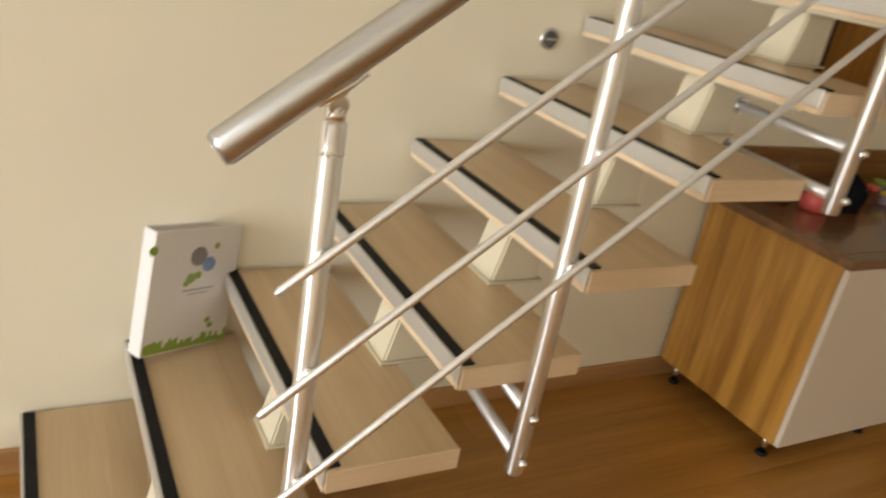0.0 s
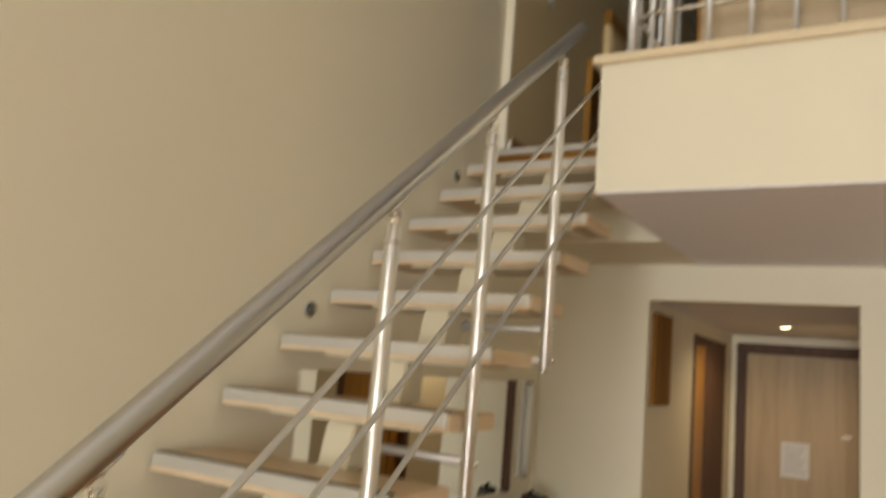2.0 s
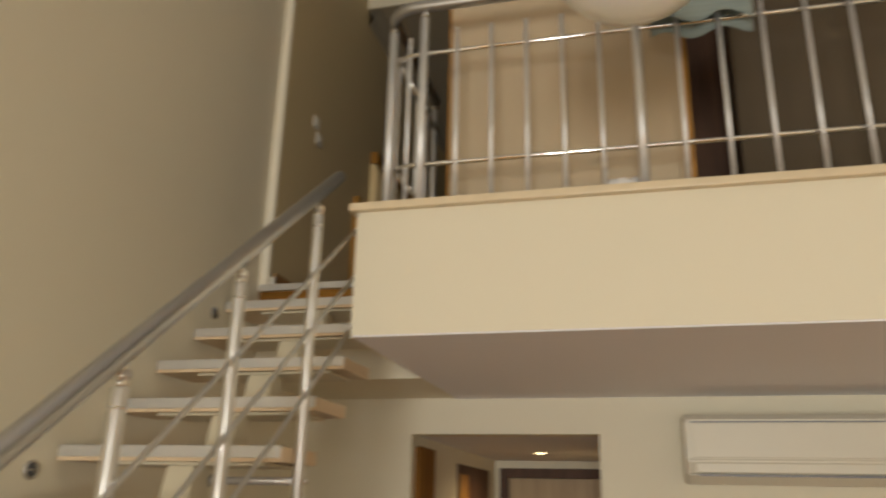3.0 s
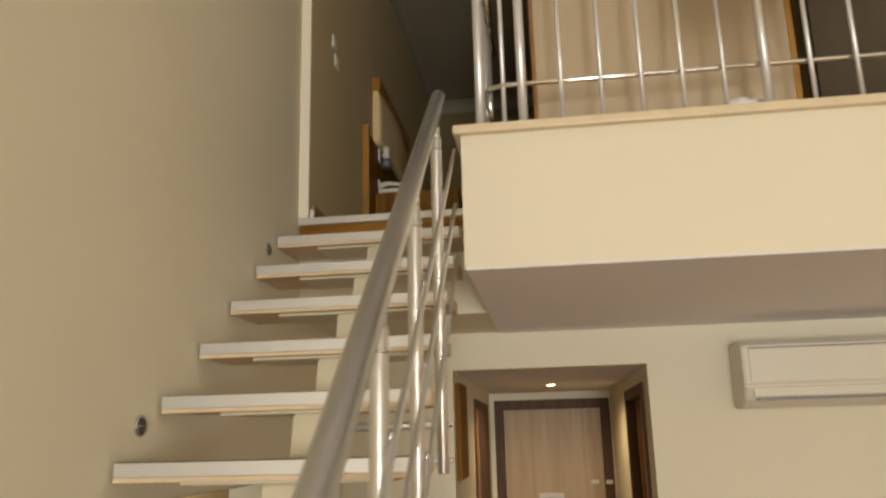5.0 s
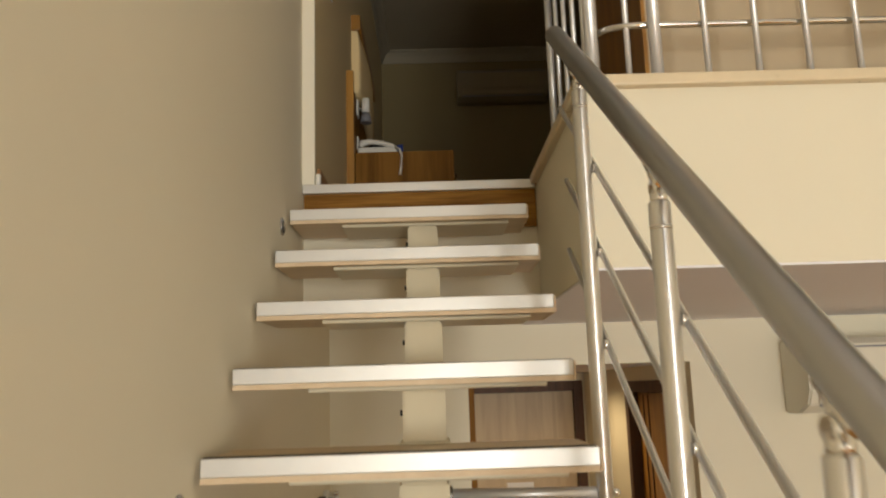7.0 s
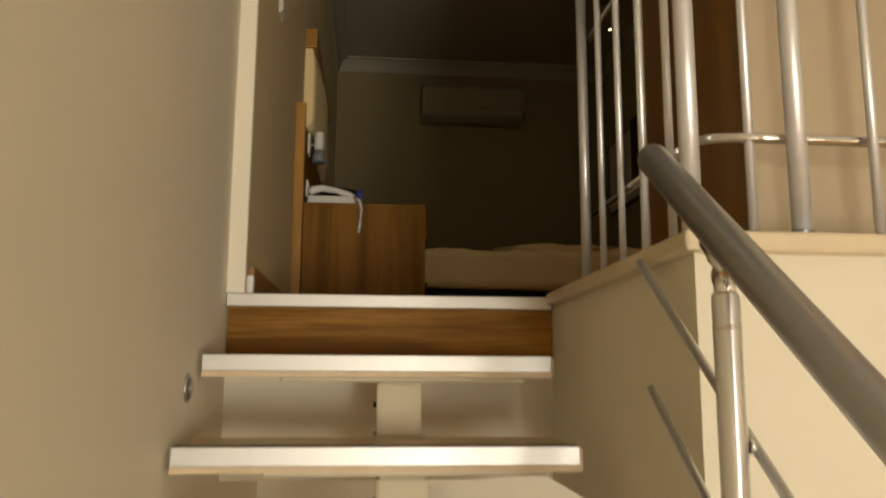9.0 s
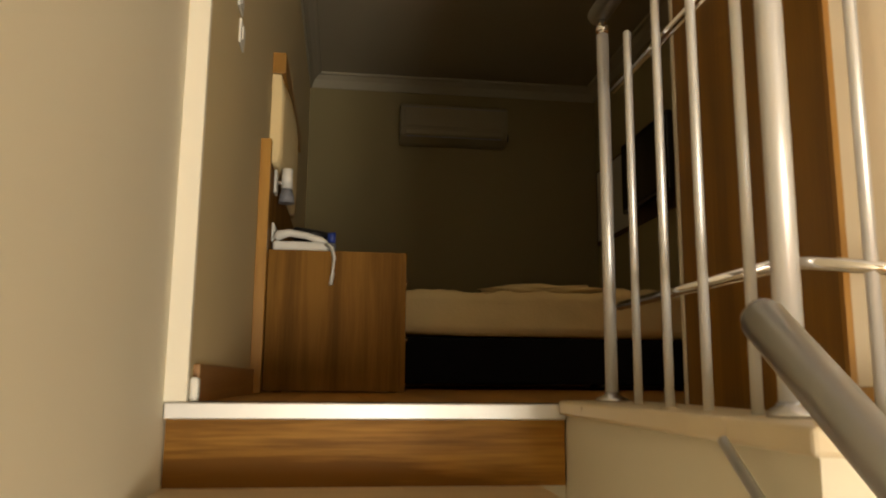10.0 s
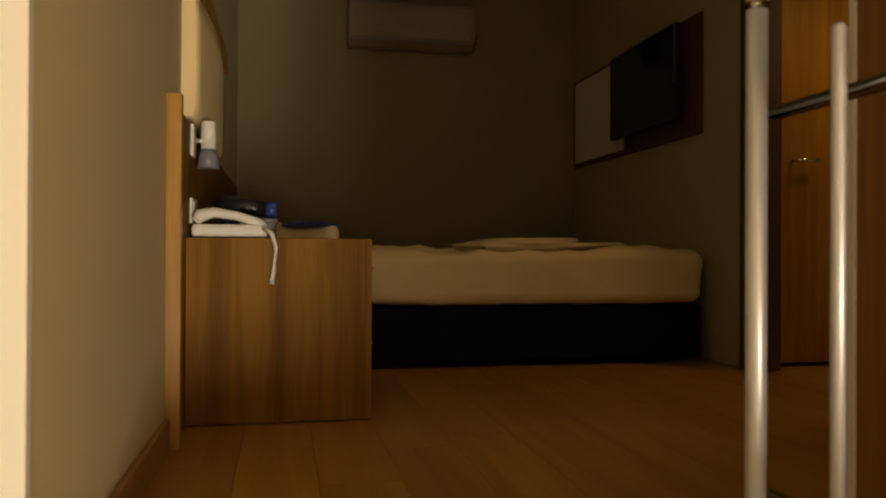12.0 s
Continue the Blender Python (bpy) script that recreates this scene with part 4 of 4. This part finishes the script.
part("plinth", B(WX0 + 0.021, WY0 + 0.005, UP + 0.001, WX1 - 0.021, WY0 + 0.0195, UP + 0.0495), ORANGEW, wr)
lump("crumpled_tissue", (1.86, 3.255, UP + 0.0125), (0.07, 0.035, 0.075), PAPER, "crumpled white tissue on the coping", "tissue", 31, 0.5)
# cloth hung over the gallery handrail
bm = bmesh.new()
nx = 22
prof = [(3.165, -0.23), (3.168, -0.14), (3.172, -0.05), (3.178, 0.01), (3.192, 0.027), (3.212, 0.029), (3.23, 0.012), (3.236, -0.06), (3.24, -0.16), (3.243, -0.25)]
grid = []
for i in range(nx + 1):
    x = 1.98 + 0.36 * i / nx
    row = []
    for j, (y, dz) in enumerate(prof):
        w = 0.012 * noise.noise(Vector((x * 14, j * 0.35, 2)))
        row.append(bm.verts.new((x + 0.01 * noise.noise(Vector((j * 0.4, i * 0.3, 5))), y + w * (-1 if j < 5 else 0.3) * (abs(j - 4.5) / 4.5), ZTOP + dz + (0.02 * math.sin(i * 0.5) if j in (0, 9) else 0))))
    grid.append(row)
for i in range(nx):
    for j in range(len(prof) - 1):
        bm.faces.new((grid[i][j], grid[i + 1][j], grid[i + 1][j + 1], grid[i][j + 1])).smooth = True
cl = solid("hanging_cloth", bm, BLUECL, "teal striped cloth hung over the gallery rail", "cloth")
th = cl.modifiers.new("thickness", "SOLIDIFY")
th.thickness = 0.003

# ---------- sleeping room ----------
NX0, NX1, NY0, NY1, NZ = 0.065, 0.62, 5.48, 5.92, UP + 0.565
ns = thing("bedside_table", (0.34, 5.7, UP), "oak veneer bedside table beside the bed", "bedside table")
part("side_panel", B(NX0, NY0, UP + 0.004, NX1 - 0.02, NY0 + 0.02, NZ - 0.001, bev=0.001), BEDW, ns)
part("side_panel", B(NX0, NY1 - 0.02, UP + 0.004, NX1 - 0.02, NY1, NZ - 0.001), BEDW, ns)
part("front_edge", B(NX1 - 0.0198, NY0, UP + 0.004, NX1, NY0 + 0.02, NZ - 0.001, bev=0.001), BEDW, ns)
part("top", B(NX0, NY0 + 0.0205, NZ - 0.02, NX1, NY1 - 0.0205, NZ, bev=0.001), BEDW, ns)
for k in range(2):
    d = part("drawer", B(NX1 - 0.02, NY0 + 0.022, UP + 0.05 + 0.25 * k, NX1 - 0.001, NY1 - 0.022, UP + 0.29 + 0.25 * k, bev=0.002), BEDW, ns)
    part("handle", tube(bmesh.new(), [(NX1, 5.65, UP + 0.22 + 0.25 * k), (NX1 + 0.02, 5.655, UP + 0.22 + 0.25 * k), (NX1 + 0.02, 5.75, UP + 0.22 + 0.25 * k), (NX1, 5.755, UP + 0.22 + 0.25 * k)], 0.005, 8), CHROME, d)
for x in (NX0 + 0.05, NX1 - 0.05):
    part("foot", tube(bmesh.new(), [(x, NY0 + 0.04, UP), (x, NY0 + 0.04, UP + 0.0038)], 0.018, 10), BLACK, ns)
hb = thing("headboard", (0.06, 6.2, UP), "tall oak headboard panel fixed to the wall", "headboard")
part("end_board", B(0.0455, 5.20, UP + 0.001, 0.085, 5.235, UP + 0.94, bev=0.002), ORANGEW, hb, "orange wood end board")
part("panel", B(0.0455, 5.2355, UP + 0.001, 0.064, 8.1, UP + 0.92, bev=0.002), BEDW, hb)
bed = thing("bed", (1.2, 7.2, UP), "unmade bed with cream sheet on a black base", "bed")
BX0, BX1, BY0, BY1 = 0.10, 2.345, 6.46, 8.02
part("base", B(BX0, BY0 + 0.02, UP + 0.03, BX1 - 0.01, BY1, UP + 0.278, bev=0.012), DARKCL, bed, "black fabric box base")
for x in (BX0 + 0.12, BX1 - 0.15):
    for y in (BY0 + 0.12, BY1 - 0.12):
        part("foot", tube(bmesh.new(), [(x, y, UP), (x, y, UP + 0.0295)], 0.025, 12), BLACK, bed)


def soft_block(x0, y0, z0, x1, y1, z1, r, amp, seed, cuts=14):
    """A stuffed block: a box cut fine, rounded at its edges and creased."""
    bm = bmesh.new()
    bx(bm, x0, y0, z0, x1, y1, z1)
    bmesh.ops.subdivide_edges(bm, edges=list(bm.edges), cuts=cuts, use_grid_fill=True)
    lo, hi = Vector((x0 + r, y0 + r, z0 + r)), Vector((x1 - r, y1 - r, z1 - r))
    for v in bm.verts:
        core = Vector([min(max(v.co[i], lo[i]), hi[i]) for i in range(3)])
        d = v.co - core
        n = d.normalized() if d.length > 1e-6 else Vector((0, 0, 1))
        k = r if d.length > 1e-6 else 0
        up = max(0, n.z)
        v.co = core + n * (k + amp * (noise.noise(v.co * 3 + Vector((seed, 0, 0))) + 0.5 * noise.noise(v.co * 9 + Vector((0, seed, 0)))) * (0.5 + up))
    for f in bm.faces:
        f.smooth = True
    return bm


part("mattress", soft_block(BX0, BY0, UP + 0.285, BX1, BY1, UP + 0.535, 0.055, 0.026, 3, 70), SHEET, bed, "mattress under a rumpled cream sheet")
pil = solid("pillow", soft_block(0.10, 6.62, UP + 0.545, 0.60, 7.25, UP + 0.66, 0.055, 0.012, 8), SHEET, "cream pillow at the head of the bed", "pillow")
solid("pillow", soft_block(0.10, 7.32, UP + 0.545, 0.60, 7.95, UP + 0.66, 0.055, 0.012, 11), SHEET, "cream pillow at the head of the bed", "pillow")
lump("dark_blanket", (0.46, 6.72, UP + 0.635), (0.13, 0.16, 0.035), C["blue_plastic"], "dark blue cloth on the pillow", "cloth", 41, 0.3)
lump("sheet_fold", (1.55, 6.70, UP + 0.528), (0.42, 0.16, 0.062), SHEET, "rumpled fold of cream sheet on the bed", "bedding", 43, 0.75)
lump("hair_tie", (1.335, 7.0, UP + 0.53), (0.022, 0.03, 0.028), C["brown_plastic"], "small dark brown hair tie on the bed sheet", "hair tie", 51, 0.4)
# telephone
ph = thing("telephone", (0.2, 5.58, NZ), "white corded telephone on the bedside table", "telephone")
bm = B(0.075, 5.51, NZ + 0.001, 0.30, 5.66, NZ + 0.042, bev=0.012)
part("body", bm, PLASTW, ph)
part("handset", tube(bmesh.new(), [(0.085, 5.53, NZ + 0.05), (0.10, 5.53, NZ + 0.068), (0.14, 5.53, NZ + 0.078), (0.21, 5.53, NZ + 0.068), (0.27, 5.53, NZ + 0.048), (0.295, 5.53, NZ + 0.036)], [0.014, 0.021, 0.016, 0.014, 0.016, 0.010], 12), PLASTW, ph)
cord = [(0.29, 5.50, NZ + 0.03), (0.315, 5.475, NZ + 0.012), (0.325, 5.468, NZ - 0.03), (0.322, 5.468, NZ - 0.10), (0.315, 5.467, NZ - 0.14)]
part("cord", tube(bmesh.new(), cord, 0.0075, 8), PLASTW, ph)
hd = thing("hair_dryer", (0.2, 5.75, NZ), "black hair dryer with blue end on the bedside table", "hair dryer")
part("barrel", tube(bmesh.new(), [(0.13, 5.76, NZ + 0.10), (0.15, 5.76, NZ + 0.115), (0.25, 5.76, NZ + 0.105), (0.29, 5.76, NZ + 0.10)], [0.025, 0.034, 0.03, 0.026], 16), PLASTK, hd)
part("nozzle", tube(bmesh.new(), [(0.2905, 5.76, NZ + 0.10), (0.325, 5.76, NZ + 0.10)], [0.027, 0.03], 16), C["blue_plastic"], hd, "blue nozzle")
part("handle", tube(bmesh.new(), [(0.17, 5.76, NZ + 0.085), (0.16, 5.76, NZ + 0.002)], [0.02, 0.016], 12), PLASTK, hd)
tub("clear_cup", (0.30, 5.72, NZ), 0.07, 0.028, C["grey_plastic"], C["grey_plastic"], "small grey cup on the bedside table")
wl = thing("reading_lamp", (0.07, 5.62, UP + 0.86), "white wall reading lamp above the bedside table", "wall lamp")
part("wall_plate", B(0.0645, 5.57, UP + 0.82, 0.075, 5.64, UP + 0.92, bev=0.003), PLASTW, wl)
part("arm", tube(bmesh.new(), [(0.075, 5.605, UP + 0.87), (0.10, 5.605, UP + 0.87)], 0.008, 10), CHROME, wl)
part("shade", lathe(bmesh.new(), [(0.023, 0.0), (0.023, 0.085), (0.020, 0.087)], (0.116, 5.605, UP + 0.845)), PLASTW, wl)
part("lower_shade", lathe(bmesh.new(), [(0.034, -0.062), (0.030, -0.03), (0.022, -0.001)], (0.116, 5.605, UP + 0.845)), C["grey_plastic"], wl, "dull grey lower cone")
so = thing("wall_socket", (0.065, 5.62, UP + 0.64), "white double wall socket above the bedside table", "socket")
part("plate", B(0.0645, 5.56, UP + 0.61, 0.074, 5.70, UP + 0.69, bev=0.003), PLASTW, so)
part("insert", B(0.0742, 5.575, UP + 0.622, 0.078, 5.62, UP + 0.678, bev=0.002), PLASTW, so)
pic = thing("wall_panel", (0.05, 6.0, 3.8), "pale padded wall panel with a wooden top edge", "wall panel")
bm = bmesh.new()
n = 14
secs = []
for i in range(n + 1):
    q = i / n
    w = 0.042 + 0.032 * math.sin(math.pi * min(1, q * 1.1))
    y = 5.50 + 1.15 * q
    secs.append([(0.046, y, 3.80), (0.046 + w * 0.8, y, 3.80), (0.046 + w, y, 3.84), (0.046 + w, y, 4.10), (0.046 + w * 0.85, y, 4.18), (0.046, y, 4.182)])
vs = [[bm.verts.new(p) for p in s] for s in secs]
for a, b in zip(vs, vs[1:]):
    for k in range(6):
        bm.faces.new((a[k], a[(k + 1) % 6], b[(k + 1) % 6], b[k])).smooth = True
bm.faces.new(vs[0])
bm.faces.new(vs[-1][::-1])
part("pad", bm, SHEET, pic, "pale padded face")
part("top_edge", B(0.046, 5.49, 4.184, 0.10, 6.66, 4.275, bev=0.003), ORANGEW, pic, "orange wood top edge")
for y, z in ((4.51, 4.01), (4.56, 3.92)):
    sw = thing("light_switch", (0.05, y, z), "white light switch on the upper wall", "light switch", "switches at the stair head")
    part("plate", B(0.0455, y - 0.04, z - 0.038, 0.053, y + 0.04, z + 0.038, bev=0.003), PLASTW, sw)
    part("rocker", B(0.0532, y - 0.02, z - 0.022, 0.057, y + 0.02, z + 0.022, bev=0.002), PLASTW, sw)
# housing colour lowered so the unit sits in the wall's shade
air_conditioner(0.77, 1.63, ROOMY, 4.785, 5.09, 0.20, "beige air conditioner with its colour darkened to match the dim bedroom wall", material("dimmed_plastic", (0.30, 0.25, 0.16), 0.6, noise_scale=4, spread=0.05, bump=0.02))
cs = thing("ceiling_spot", (2.2, 7.58, ROOMZ), "tiny lit ceiling spot in the sleeping room", "ceiling light")
part("ring", lathe(bmesh.new(), [(0.018, -0.006), (0.022, -0.003), (0.022, -0.0005)], (2.2, 7.58, ROOMZ)), CHROME, cs)
part("bulb", lathe(bmesh.new(), [(0.0, -0.012), (0.008, -0.010), (0.010, -0.0065)], (2.2, 7.58, ROOMZ)), glow, cs)
# television on a wall panel
tv = thing("television", (ROOMX, 7.2, 4.055), "black flat television on a dark wall panel", "television")
part("wall_board", B(ROOMX - 0.022, 6.62, 4.000, ROOMX - 0.001, 8.34, 4.615, bev=0.003), BROWN, tv, "dark brown wall board")
part("pale_board", B(ROOMX - 0.028, 7.5, 4.030, ROOMX - 0.0225, 8.30, 4.595), PLASTW, tv, "pale glossy board")
part("bracket", B(ROOMX - 0.07, 7.0, 4.235, ROOMX - 0.0285, 7.2, 4.405), PLASTK, tv)
part("screen_housing", B(ROOMX - 0.11, 6.72, 4.085, ROOMX - 0.0705, 7.52, 4.585, bev=0.006), PLASTK, tv)
part("screen", B(ROOMX - 0.112, 6.735, 4.105, ROOMX - 0.1102, 7.505, 4.570), material("screen_glass", (0.006, 0.006, 0.008), 0.12, noise_scale=2, spread=0.1, bump=0.0), tv)
# doorway to the bathroom
dc = thing("bathroom_door_frame", (ROOMX, 5.67, UP), "dark brown frame round the lit bathroom doorway", "door frame")
for y0, y1, z0, z1 in ((DY1 - 0.02, DY1 + 0.09, UP, UP + 2.1), (DY0 - 0.1, DY0 + 0.02, UP, UP + 2.1), (DY0 + 0.0205, DY1 - 0.0205, UP + 2.02, UP + 2.1)):
    part("frame", B(ROOMX - 0.016, y0, z0, ROOMX + 0.124, y1, z1, bev=0.003), BROWN, dc)
od = thing("bathroom_door", (ROOMX + 0.2, 6.36, UP), "open orange brown bathroom door", "door")
part("leaf", B(ROOMX + 0.14, 6.34, UP + 0.01, ROOMX + 0.86, 6.38, UP + 2.0, bev=0.002), ORANGEW, od)
part("handle", tube(bmesh.new(), [(ROOMX + 0.30, 6.339, UP + 0.97), (ROOMX + 0.30, 6.29, UP + 0.97), (ROOMX + 0.41, 6.29, UP + 0.97)], 0.009, 10), CHROME, od)
solid("shower_tray", B(3.3, 5.2, UP + 0.001, 4.4, 6.8, UP + 0.2, bev=0.02), PLASTW, "white shower tray in the bathroom", "shower tray")
bl = thing("bathroom_lamp", (3.1, 5.7, ROOMZ), "round glowing bathroom ceiling lamp", "ceiling light")
part("shade", lathe(bmesh.new(), [(0.0, -0.09), (0.09, -0.075), (0.12, -0.03), (0.12, -0.001)], (3.1, 5.7, ROOMZ)), glow, bl)

# ---------- floor boards ----------


def boards(parent, x0, x1, y0, y1, z, width, length, seed):
    rg = random.Random(seed)
    shared = {}
    k = 0
    x = x0
    while x < x1 - 0.01:
        w = min(width, x1 - x)
        y = y0 - rg.random() * length
        while y < y1:
            a, b = max(y, y0), min(y + length, y1)
            if b - a > 0.05:
                key = (round(w, 3), round(b - a, 3))
                if key not in shared:
                    me = bpy.data.meshes.new("board")
                    q = B(0.0004, 0.0004, -0.012, w - 0.0004, b - a - 0.0004, 0.0, bev=0.0006, seg=1)
                    bmesh.ops.recalc_face_normals(q, faces=q.faces)
                    q.to_mesh(me)
                    q.free()
                    me.materials.append(FLOORW)
                    shared[key] = me
                o = new("board", shared[key])
                o.location = (x, a, z)
                o.parent = parent
            y += length
        x += width


boards(bpy.data.objects["floor"], 0.0, HALLX, SOUTH, RY, 0.0, 0.19, 1.2, 3)
boards(bpy.data.objects["floor_upper"], 0.05, ROOMX, EDGE + 0.022, ROOMY, UP, 0.19, 1.2, 4)
